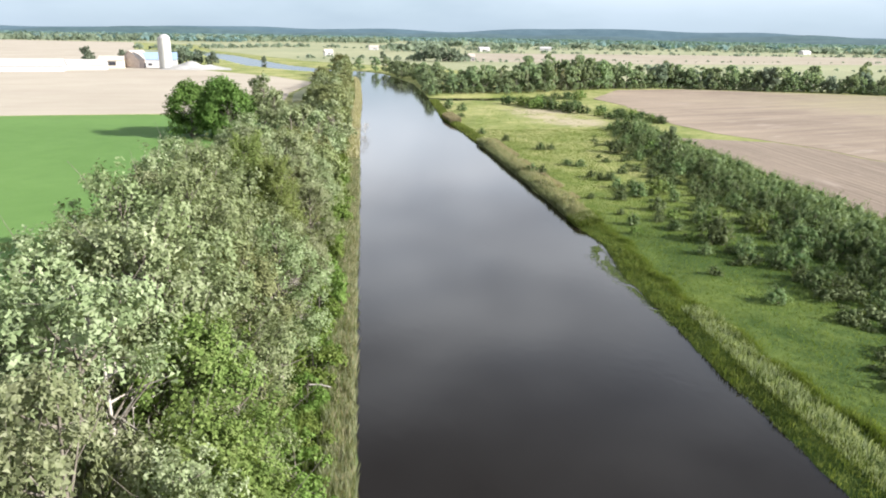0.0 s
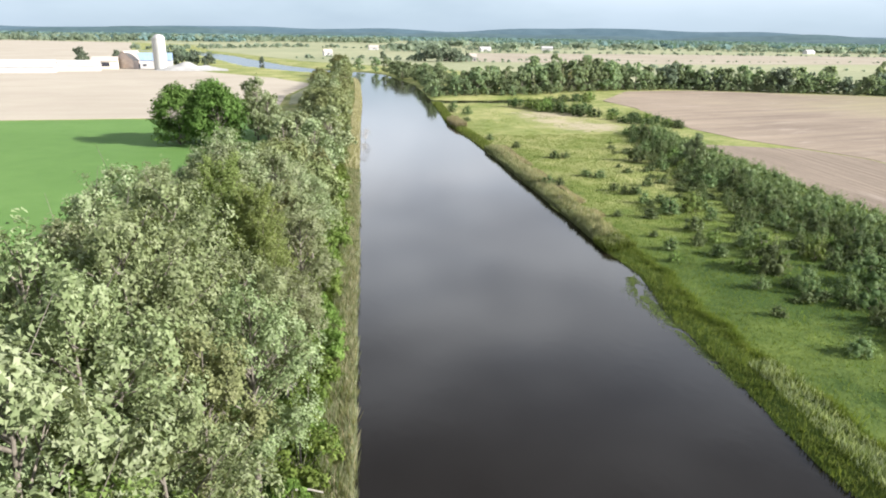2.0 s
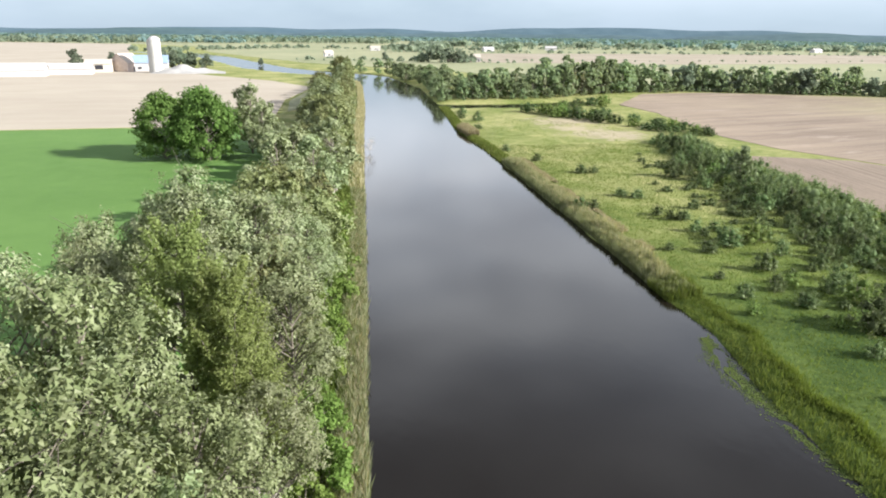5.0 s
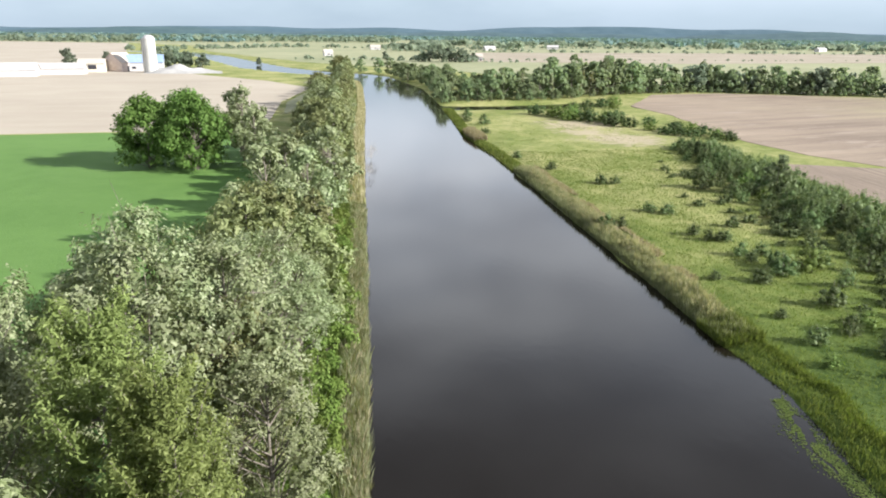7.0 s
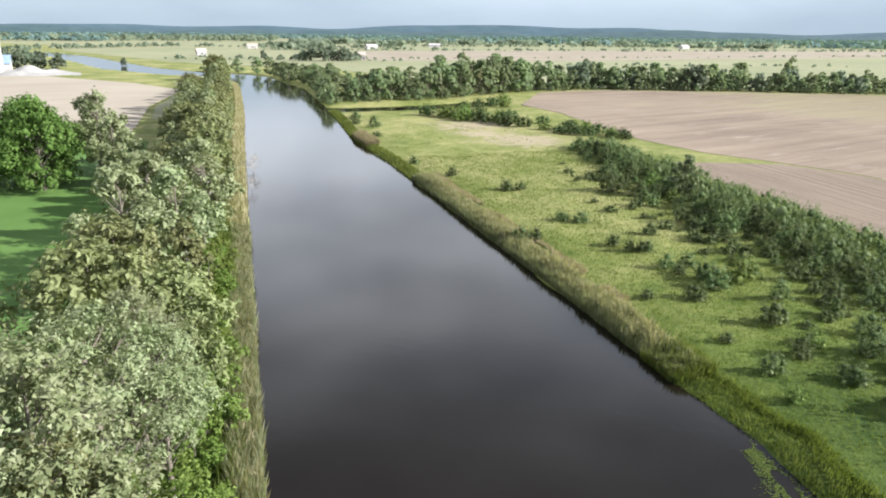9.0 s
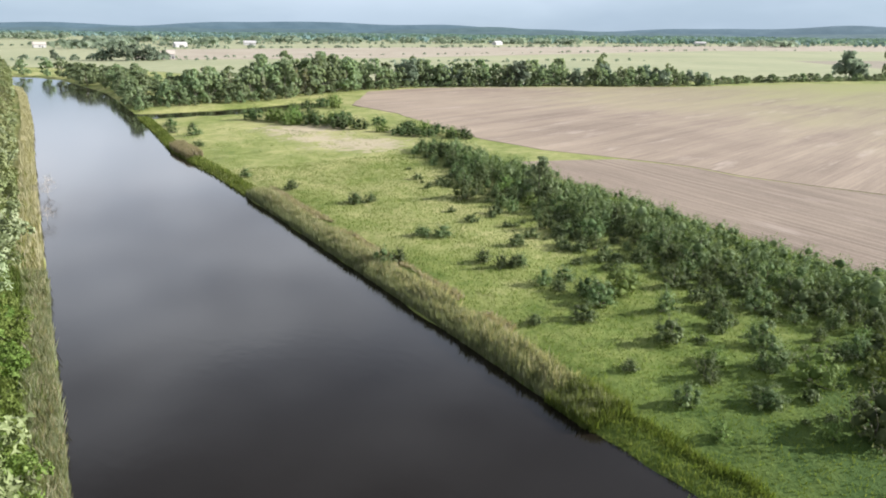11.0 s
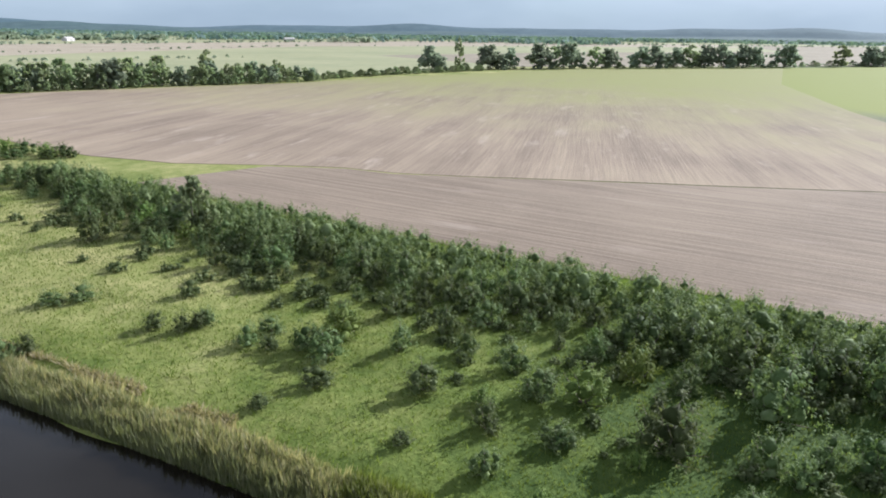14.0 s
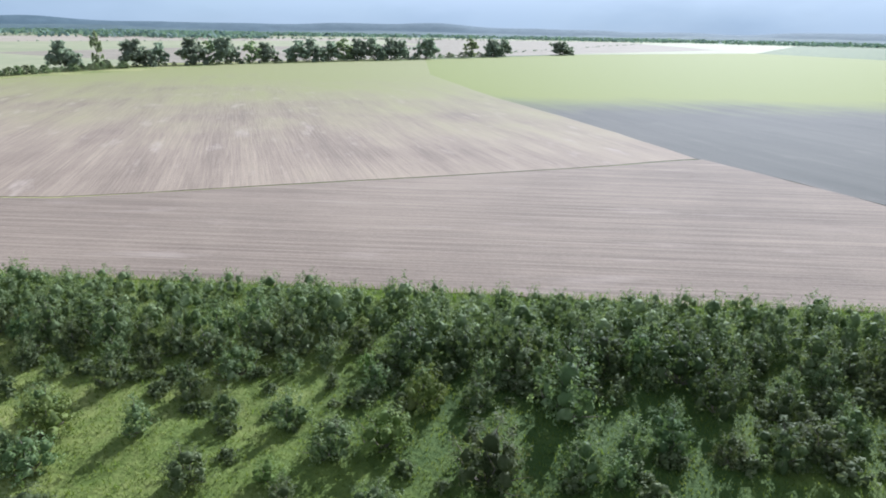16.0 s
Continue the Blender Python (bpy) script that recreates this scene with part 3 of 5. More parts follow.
f = bm.faces.new([bm.verts.new((x, y, 0)) for x, y in loop])
if f.normal.z < 0:
    f.normal_flip()
bmesh.ops.triangulate(bm, faces=[f])
me = bpy.data.meshes.new("river")
bm.to_mesh(me)
bm.free()
me.materials.append(M_WATER)
tagged(new("river", me), "calm dark brown river water mirroring the clouds", "water", kind="structure")

# fields
sheet("field_green", [(-420, -120), (-21, -120), (-17, 60), (-13, 78), (-12.5, 122), (-15, 150), (-17, 218), (-60, 219), (-100, 214), (-420, 209)], 0.90, M_CROP, "smooth bright green young crop beside the tree row")
sheet("field_farm", [(-900, 210), (-420, 211), (-100, 216), (-60, 221), (-22, 221), (-24, 300), (-17, 365), (-40, 410), (-75, 452), (-130, 530), (-250, 900), (-410, 1480), (-720, 1600), (-1900, 1600), (-1900, 210)], 0.90, M_FIELD_FARM, "pale dry tilled field round the farmyard", 12)
sheet("field_east", [(99, 279), (101, 250), (96, 215), (94, 194), (97, 175), (104, 160), (109.5, 146), (110, 136), (113.5, 124), (122, 102.5), (130, 79), (138.5, 57), (151.5, 28.5), (187, 35.5), (223, 43.5), (282, 59), (420, 85), (640, 92), (590, 118), (483, 224), (400, 248), (345, 272), (269, 285), (218, 310), (160, 332), (127, 325)], 0.862, M_FIELD_A, "wide tilled field with pale drill rows, greening far off")
sheet("field_hedge", [(82, 167), (92, 163), (103, 158.5), (108.8, 145), (109, 136), (113, 123.5), (121.4, 102), (129.4, 78.5), (138, 56.5), (150.8, 27.8), (129, 20), (112, 14), (69, -6), (69, 20), (70.5, 40), (71.5, 59), (73.2, 75), (74.6, 90), (76.2, 110), (77, 128), (79.3, 150)], 0.88, M_FIELD_B, "brown tilled strip along the hedge")
# near part carries the painted cloud shadow, far part the crop
sheet("field_south", [(151.6, 28.9), (187.4, 36.0), (223, 44.0), (282, 59.5), (420, 85.5), (640, 92.5), (745, 8), (866, -84), (1100, -400), (600, -500), (69, -200), (69, -7), (112, 13.5), (129, 19.5)], 0.864, M_FIELD_C, "soil darkened by a painted cloud shadow, passing into a yellow-green crop", 12)
sheet("field_far_plain", [(-4900, 1660), (-420, 1500), (-250, 1300), (-160, 1010), (-38, 650), (30, 560), (75, 500), (110, 400), (135, 352), (300, 312), (400, 292), (500, 265), (640, 120), (760, 22), (870, -82), (1100, -398), (4900, -2500), (4900, 4900), (-4900, 4900)], 0.87, M_FAR_GREEN, "pale green and straw plain running to the hills", 80, 4)
sheet("field_far_tan", [(90, 700), (115, 668), (300, 640), (560, 690), (860, 735), (1250, 560), (1700, 200), (2100, 300), (1700, 900), (1150, 985), (500, 1010), (165, 960)], 0.93, M_FAR_TAN, "pale stubble field far beyond the tree line", 40, 4)
sheet("field_far_green", [(70, 560), (276, 575), (455, 515), (620, 470), (900, 380), (1300, 120), (1680, 190), (1230, 548), (850, 725), (560, 680), (300, 632), (112, 660), (80, 640)], 0.91, M_FAR_GREEN, "flat pale green pasture beyond the tree line", 40, 4)
sheet("field_far_east", [(500, 260), (640, 120), (760, 20), (900, -90), (1300, -420), (2200, -500), (2300, 300), (1690, 185), (1310, 112), (900, 372), (620, 460)], 0.90, M_FAR_EAST, "wide pale plain behind the row of oaks", 60, 5)
sheet("field_bend", [(-14, 470), (-22, 400), (-14, 372), (-22, 300), (-20, 260), (-6, 300), (0, 380), (-6, 440)], 0.88, M_FAR_GREEN, "strip of pale grass by the river bend", 10)
sheet("field_west_pasture", [(-60, 700), (60, 700), (150, 1000), (60, 1300), (-250, 1250), (-170, 960)], 0.88, M_FAR_GREEN, "pale green pasture beyond the river bend", 40, 4)

# distant ridges; the blue of distance haze is painted into their colour
def ridge(name, dist, az0, az1, hgt, seed, label, mat):
    """A long wooded ridge on an arc of the horizon."""
    vs, fs = [], []
    n = 420
    for i in range(n + 1):
        a = radians(az0 + (az1 - az0) * i / n)
        q = i / n * 30
        h = hgt * (0.62 + 0.5 * noise.noise(Vector((q * 0.35, seed, 0))) + 0.22 * noise.noise(Vector((q * 1.3, seed, 3)))) + 2.0 * noise.noise(Vector((q * 14, seed, 7)))
        h = max(h, 4.0) * min(1, 6 * i / n + 0.2, 6 * (1 - i / n) + 0.2)
        for k, (f, g) in enumerate(((-260, 0.0), (-120, 0.5), (0, 1.0), (200, 0.8), (420, 0.0))):
            d = dist + f
            vs.append((d * math.sin(a), 60 + d * math.cos(a), 0.5 + h * g))
    for i in range(n):
        for k in range(4):
            o = i * 5 + k
            fs.append((o, o + 5, o + 6, o + 1))
    ob = new(name, mesh_from(name, vs, fs, mat, True))
    return tagged(ob, label, "hills", kind="structure")


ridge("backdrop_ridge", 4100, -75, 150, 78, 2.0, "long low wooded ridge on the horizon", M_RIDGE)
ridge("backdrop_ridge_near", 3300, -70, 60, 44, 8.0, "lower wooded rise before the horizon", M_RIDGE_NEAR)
ridge("backdrop_ridge_east", 3000, 20, 150, 30, 14.0, "low wooded rise over the eastern plain, tinted blue-green for haze", M_RIDGE_NEAR)

# far woods: rows and patches of trees too far to count
def far_wood(name, label, spots, mat, seed, per=18):
    """Ragged crowns, each a loose cluster of leafy flakes, joined."""
    rng = np.random.default_rng(seed)
    sp = np.array(spots)
    n = len(sp)
    d = rng.normal(size=(n, per, 3))
    d /= np.linalg.norm(d, axis=2, keepdims=True)
    d[:, :, 2] = np.abs(d[:, :, 2]) * 1.25 - 0.25
    h, w = sp[:, 2][:, None], sp[:, 3][:, None]
    rad = 0.55 + 0.45 * rng.uniform(size=(n, per))
    c = np.stack([sp[:, 0][:, None] + d[:, :, 0] * w * rad, sp[:, 1][:, None] + d[:, :, 1] * w * rad, 0.8 + h * (0.45 + 0.5 * d[:, :, 2] * rad)], 2)
    size = (0.42 * (w * h) ** 0.5 * (0.7 + 0.6 * rng.uniform(size=(n, per)))).ravel()
    me = leaves_mesh(name, c.reshape(-1, 3), size, (d + np.array([0, 0, 0.3])).reshape(-1, 3) + rng.normal(size=(n * per, 3)) * 0.3, rng, mat, 0.9)
    return tagged(new(name, me), label, "woods", kind="stuff")


wr = np.random.default_rng(11)
spots, deep = [], []
for _ in range(3200):
    az = radians(wr.uniform(-58, 4))
    d = 1680 + 1500 * wr.uniform()
    x, y = d * math.sin(az), 60 + d * math.cos(az)
    if noise.noise(Vector((x * 0.0016, y * 0.003, 9.0))) > -0.3 - 0.1 * (az < radians(-12)):
        h = wr.uniform(8, 15)
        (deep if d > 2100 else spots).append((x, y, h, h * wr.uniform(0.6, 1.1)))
for _ in range(22000):
    az = radians(wr.uniform(-60, 125))
    d = 900 + 2300 * wr.uniform() ** 0.7
    x, y = d * math.sin(az), 60 + d * math.cos(az)
    dens = noise.noise(Vector((x * 0.0022, y * 0.0035, 4.0))) + 0.22 * noise.noise(Vector((x * 0.01, y * 0.01, 1)))
    if az < radians(-8):
        lim = -0.12 if y > 1650 else 0.5
    elif az < radians(8):
        lim = -0.12 if d > 1900 else 0.40
    else:
        lim = -0.35 if d > 1900 else -0.15 if d > 1420 else 0.68
    if az > radians(20) and d < 1350 or az > radians(58) and d < 1600 or az > radians(76) and d < 2350:
        continue
    if dens > lim:
        h = wr.uniform(7, 13)
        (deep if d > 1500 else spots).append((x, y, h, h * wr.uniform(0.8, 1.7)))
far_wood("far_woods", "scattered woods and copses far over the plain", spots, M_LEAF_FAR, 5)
# the farther woods take the leaf colour that has haze painted in
far_wood("deep_woods", "woods below the far ridge, tinted blue-green for haze", deep, M_LEAF_HAZE, 15, 9)
# straight far hedgerows
spots = []
for (ax, ay), (bx, by), h0, gap in [((60, 990), (1700, 920), 6, 9), ((110, 690), (900, 745), 3.5, 14), ((-40, 700), (150, 640), 6, 9), ((-100, 1200), (200, 1120), 8, 9), ((900, 742), (1400, 420), 3, 22), ((200, 575), (470, 505), 4, 10), ((640, 100), (2000, -480), 3, 26), ((150, 1250), (1700, 1180), 7, 10), ((-260, 930), (-60, 1250), 9, 8), ((-700, 1600), (-420, 1500), 11, 9), ((-1800, 1610), (-700, 1605), 11, 10), ((1300, 1500), (2300, 500), 8, 11), ((1600, 520), (2600, -500), 7, 12)]:
    n = int(1.7 * math.hypot(bx - ax, by - ay) / gap)
    for i in range(n):
        if wr.uniform() < 0.3:
            continue
        t = (i + wr.uniform(-0.4, 0.4)) / n
        h = 0.6 * h0 * wr.uniform(0.5, 1.5)
        spots.append((ax + (bx - ax) * t + wr.normal() * 3, ay + (by - ay) * t + wr.normal() * 3, h, h * wr.uniform(0.5, 1.0)))
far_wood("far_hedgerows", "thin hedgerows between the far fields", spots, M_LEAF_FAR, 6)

# ---- trees along the west bank ----
PROTO = {}
PROTO["poplar_a"] = tree_proto(1, 16, 5.0, 4.3, 44, 13500, 0.116, M_LEAF_POPLAR, "round", None, 0.1, 1, core=0, bunch=36, flutter=0.42)
PROTO["poplar_b"] = tree_proto(2, 16, 4.0, 4.0, 42, 12500, 0.116, M_LEAF_POPLAR, "tall", None, 0.1, 1, core=0, bunch=36, flutter=0.42)
PROTO["poplar_c"] = tree_proto(3, 16, 4.5, 4.6, 46, 13500, 0.116, M_LEAF_POPLAR, "round", None, 0.1, 1, core=0, bunch=36, flutter=0.42)
PROTO["ash_a"] = tree_proto(4, 14, 3.5, 4.0, 42, 14500, 0.112, M_LEAF_ASH, "round", None, 0.1, 1, core=0, bunch=36, flutter=0.42)
PROTO["ash_b"] = tree_proto(5, 14, 3.0, 3.7, 40, 14000, 0.112, M_LEAF_OLIVE, "tall", None, 0.1, 1, core=0, bunch=36, flutter=0.42)
PROTO["poplar_thin"] = tree_proto(22, 16, 4.5, 4.4, 46, 24000, 0.074, M_LEAF_SILVER, "round", M_BARK_PALE, 0.1, 2, core=0, bunch=44, flutter=0.42)
PROTO["poplar_d"] = tree_proto(23, 16, 4.0, 4.3, 44, 13500, 0.116, M_LEAF_SILVER, "round", None, 0.1, 1, core=0, bunch=36, flutter=0.42)
PROTO["willow"] = tree_proto(6, 13, 0.4, 6.0, 60, 9000, 0.24, M_LEAF_WILLOW, "round", None, 0.2, core=0.35)
PROTO["pine"] = pine_proto(7, 15, 4.0, M_LEAF_PINE)
PROTO["bank_bush"] = tree_proto(8, 4.5, 0.3, 2.2, 20, 2600, 0.125, M_LEAF_LIME, "bush", None, 0.05, core=0.2)
PROTO["bank_poplar"] = tree_proto(9, 14, 2.0, 2.6, 34, 4200, 0.24, M_LEAF_OLIVE, "tall", M_BARK_PALE, 0.1, core=0.2)
PROTO["grey_tree"] = tree_proto(10, 14, 2.0, 4.3, 36, 3900, 0.26, M_LEAF_POPLAR, "round", None, 0.1, core=0.2)
PROTO["olive_tree"] = tree_proto(12, 13, 1.5, 4.5, 40, 5200, 0.24, M_LEAF_OLIVE, "round", None, 0.1, core=0.2)
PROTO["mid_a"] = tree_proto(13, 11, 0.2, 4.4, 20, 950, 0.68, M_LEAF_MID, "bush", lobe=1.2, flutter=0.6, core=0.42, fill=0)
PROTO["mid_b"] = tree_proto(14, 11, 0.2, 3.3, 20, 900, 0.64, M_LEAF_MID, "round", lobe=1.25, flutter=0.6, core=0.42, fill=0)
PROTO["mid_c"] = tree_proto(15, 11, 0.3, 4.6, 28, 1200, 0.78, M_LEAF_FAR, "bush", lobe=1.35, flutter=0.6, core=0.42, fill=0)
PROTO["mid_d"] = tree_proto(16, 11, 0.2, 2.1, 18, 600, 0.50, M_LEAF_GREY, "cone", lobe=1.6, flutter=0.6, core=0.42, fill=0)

LABEL = {
    "poplar_a": "silvery green poplar with pale ruffled leaves", "poplar_b": "tall silvery poplar with upright crown",
    "poplar_c": "broad silvery poplar with pale crown", "ash_a": "leafy green ash tree in the bank row",
    "ash_b": "slender olive green tree in the bank row", "willow": "dense round dark green tree at the field's edge",
    "pine": "olive green pine with upswept boughs", "bank_bush": "bright green bush on the river bank",
    "bank_poplar": "narrow olive poplar leaning over the water", "grey_tree": "grey-green tree near the river bank",
    "olive_tree": "broad olive green tree over the bank", "mid_a": "dark green tree in the far tree line",
    "mid_b": "tall green tree in the far tree line", "poplar_d": "grey-green poplar with pale twigs showing", "poplar_thin": "silvery green poplar with a light crown", "mid_c": "rounded oak standing in a field row",
    "mid_d": "slender grey-green spire in the far tree line",
}
tr = np.random.default_rng(21)


def tree(kind, x, y, h, group="trees of the west bank", wide=1.0, name="tree"):
    heights = {"poplar_a": 16, "poplar_b": 16, "poplar_c": 16, "ash_a": 14, "ash_b": 14, "willow": 13, "pine": 15, "bank_bush": 4.5, "bank_poplar": 14, "grey_tree": 14, "olive_tree": 13, "mid_a": 11, "mid_b": 11, "mid_c": 11, "mid_d": 11, "poplar_d": 16, "poplar_thin": 16}
    z = float(ground_height(np.array([x]), np.array([y]))[0])
    return plant(name, PROTO[kind], x, y, max(z, 0.05), tr.uniform(0, 360), h / heights[kind], LABEL[kind], "bush" if "bush" in kind else "tree", group, wide)


def row_height(y):
    return float(np.interp(y, [0, 15, 40, 60, 72, 80, 95, 110, 130], [15.5, 16.3, 16.8, 17.2, 15.8, 13.2, 12.4, 13, 13.5]))


y = 2.0
while y < 74:
    for col, (x0, dh) in enumerate(((-13.9 if y < 28 else -12.7, 0.2), (-9.4, 0.3), (-5.9, -3.4))):
        kind = ("poplar_a", "poplar_b", "poplar_c", "poplar_a", "poplar_c")[int(tr.integers(0, 5))] if col < 2 else ("ash_a", "poplar_b", "ash_b", "ash_a")[int(tr.integers(0, 4))]
        if y < (19, 11, 5)[col]:
            kind = "poplar_thin"
        if 25 < y < 50 and tr.uniform() < 0.65:
            kind = "poplar_d"
        if col == 0 and 57 < y:
            continue
        if 52.5 < y < 66 and col > 0:
            continue
        tree(kind, x0 + tr.uniform(-0.9, 0.9), y + tr.uniform(-1.2, 1.2) + 1.5 * (col == 1), row_height(y) + dh + tr.uniform(-0.9, 0.5), wide=float(tr.uniform(0.78, 0.95)))
    y += 5.2
tree("pine", -8.6, 61.0, 15.6, name="pine_tree")
tree("pine", -6.2, 59.6, 14.0, name="pine_tree")
tree("poplar_a", -9.8, 68.5, 15.8)
tree("poplar_c", -14.8, 67.5, 14.6, wide=0.85)
tree("poplar_a", -12.6, 72.5, 14.4, wide=0.85)
tree("poplar_a", -4.4, 56.5, 9.5)
tree("poplar_b", -3.9, 65.5, 11.0)
tree("poplar_c", -13.2, 62.5, 14.5, wide=0.8)
tree("poplar_b", -6.4, 71.0, 15.2)
for x, y, h, k in [(-6.0, 79.5, 13.2, "poplar_b"), (-9.2, 78.0, 12.6, "poplar_a"), (-4.0, 84, 10.5, "poplar_b"), (-8.2, 92.5, 12.6, "olive_tree"), (-4.2, 94, 10.6, "olive_tree"), (-8.0, 101, 11.8, "olive_tree"), (-5.5, 87, 11.2, "poplar_a"), (-9.0, 114, 13.2, "grey_tree"), (-5.0, 118, 12.4, "grey_tree"), (-7.5, 124, 12.6, "grey_tree"), (-3.8, 108, 9.5, "bank_poplar")]:
    tree(k, x, y, h)
for x, y, h, w in [(-27.5, 168, 13.9, 0.9), (-36.5, 171, 13.4, 0.95), (-30.5, 176, 14.2, 0.95)]:
    tree("willow", x, y, h, wide=w)
for x, y, h in [(-20.5, 177, 14.8), (-17, 168, 11.5), (-22, 184, 12.0)]:
    tree("grey_tree", x, y, h)
y = 132.0
while y < 436:
    k = ("bank_poplar", "grey_tree", "bank_poplar", "olive_tree")[int(tr.integers(0, 4))]
    tree(k, -2.4 + (0.011 * (y - 132) if y < 360 else 2.5 - 0.035 * (y - 360)) - (1.5 if "bank" not in k else 0) + tr.uniform(-0.8, 0.8), y, tr.uniform(10.5, 13.5))
    if y < 300:
        tree("grey_tree" if tr.uniform() < 0.6 else "olive_tree", -8.5 + tr.uniform(-1.5, 1.5), y + 2.5, tr.uniform(8.5, 12.0))
    y += tr.uniform(5.5, 7.5)
for y0 in np.arange(14, 130, 4.0):
    yy = float(y0 + tr.uniform(-1.2, 1.2))
    tree("bank_bush", -3.2 + 0.01 * yy + tr.uniform(-0.7, 0.5), yy, tr.uniform(2.8, 5.2), "bushes of the west bank", name="bank_bush")

# ---- shrubs of the east meadow and hedge ----
def shrub_proto(seed, radius, mat, leaves=1300, leaf=0.12, shoots=48, slim=1.0):
    """A shrub four metres tall: several rounded leafy domes that reach the ground."""
    rng = np.random.default_rng(seed)
    domes = [(0.0, 0.0, 3.9, 0.74 * radius, 0.36)]
    turn = rng.uniform(0, 6.28)
    for j in range(4):
        a = turn + 1.57 * j + rng.uniform(-0.4, 0.4)
        off = radius * rng.uniform(0.42, 0.62)
        domes.append((off * math.cos(a), off * math.sin(a), 3.9 * slim * rng.uniform(0.5, 0.86), radius * rng.uniform(0.44, 0.62), 0.16))
    cs, ns, limbs, heart = [], [], [], []
    for dx, dy, top, dr, share in domes:
        count = max(5, int(shoots * share))
        for i in range(count):
            q = (i + 0.5) / count
            an = 2.39996 * i + rng.uniform(-0.5, 0.5)
            out = dr * math.sqrt(1 - 0.94 * q ** 2.6) * rng.uniform(0.84, 1.1)
            e = np.array([dx + out * math.cos(an), dy + out * math.sin(an), (0.35 + (top - 0.35) * q) * rng.uniform(0.88, 1.04)])
            b = np.array([dx + 0.5 * out * math.cos(an), dy + 0.5 * out * math.sin(an), max(0.2, e[2] - 0.75 - 0.2 * rng.uniform())])
            if i % 4 == 0:
                limbs.append((((0.1 * math.cos(an), 0.1 * math.sin(an), -0.15), b, e), (0.05, 0.03, 0.006), 3))
            k = int(leaves * share / count)
            t = (0.15 + 1.0 * rng.uniform(size=k) ** 0.75)[:, None]
            cs.append(b + (e - b) * t + rng.normal(size=(k, 3)) * (0.25 - 0.11 * t))
            away = e - np.array([dx, dy, 0.5 * top])
            ns.append(away / np.linalg.norm(away) + rng.normal(size=(k, 3)) * 0.45 + np.array([0, 0, 0.4]))
        heart += [(np.array([dx, dy, top * f]), dr * g) for f, g in ((0.25, 1.0), (0.6, 0.9))]
    cs, ns = np.concatenate(cs), np.concatenate(ns)
    cs[:, 2] = np.maximum(cs[:, 2], 0.05)
    sizes = leaf * (0.6 + 0.8 * rng.uniform(size=len(cs)))
    return tubes_mesh("trunk", limbs, M_BARK), leaves_mesh("crown", cs, sizes, ns, rng, mat, 0.62, heart, 0.38)


SH = [shrub_proto(s, r, mat, slim=p) for s, r, mat, p in [(31, 2.3, M_LEAF_SHRUB, 1.0), (32, 2.1, M_LEAF_SHRUB, 1.05), (33, 1.6, M_LEAF_SHRUB, 1.1), (34, 2.4, M_LEAF_DARK, 1.0), (35, 2.0, M_LEAF_SHRUB, 0.9), (36, 2.1, M_LEAF_ASH, 1.0)]]
SH_LABEL = ["grey-green willow shrub in the hedge", "rounded grey-green shrub in the hedge", "upright grey-green shrub in the hedge", "dark green shrub in the hedge", "small rounded grey-green shrub", "fresh green shrub in the hedge"]


def shrub(k, x, y, h, group="shrubs of the hedge", wide=1.0, label=""):
    z = float(ground_height(np.array([x]), np.array([y]))[0])
    return plant("shrub", SH[k], x, y, z, tr.uniform(0, 360), h / 4.0, label or SH_LABEL[k], "shrub", group, wide)


def joined_shrubs(name, rows, label):
    """The crowded back of the hedge, where no shrub can be told from the next."""
    vs, fs, o = [], [], 0
    for k, x, y, h, wide in rows:
        me = SH[k][1]
        v = np.empty(len(me.vertices) * 3, dtype=np.float32)
        me.vertices.foreach_get("co", v)
        f = np.empty(len(me.loops), dtype=np.int32)
        me.loops.foreach_get("vertex_index", f)
        v = v.reshape(-1, 3) * (h / 4.0 * np.array([wide, wide, 1.0]))
        a = tr.uniform(0, 6.28)
        c, s2 = math.cos(a), math.sin(a)
        z = float(ground_height(np.array([x]), np.array([y]))[0])
        vs.append(np.stack([x + c * v[:, 0] - s2 * v[:, 1], y + s2 * v[:, 0] + c * v[:, 1], z + v[:, 2]], 1))
        fs.append(f.reshape(-1, 3) + o)
        o += len(v)
    return tagged(new(name, mesh_from(name, np.concatenate(vs), np.concatenate(fs), M_LEAF_SHRUB)), label, "shrubbery", kind="stuff")


backing = []
HEDGE_IN = ([0, 40, 56, 74, 82, 87, 95, 105, 113, 124, 139, 166, 190], [40, 44, 48, 48, 49.5, 52, 53, 55, 55.5, 57, 59, 66, 72])
HEDGE_OUT = ([0, 40, 75, 110, 150, 190], [67.5, 68.2, 70.6, 73.8, 77, 80])
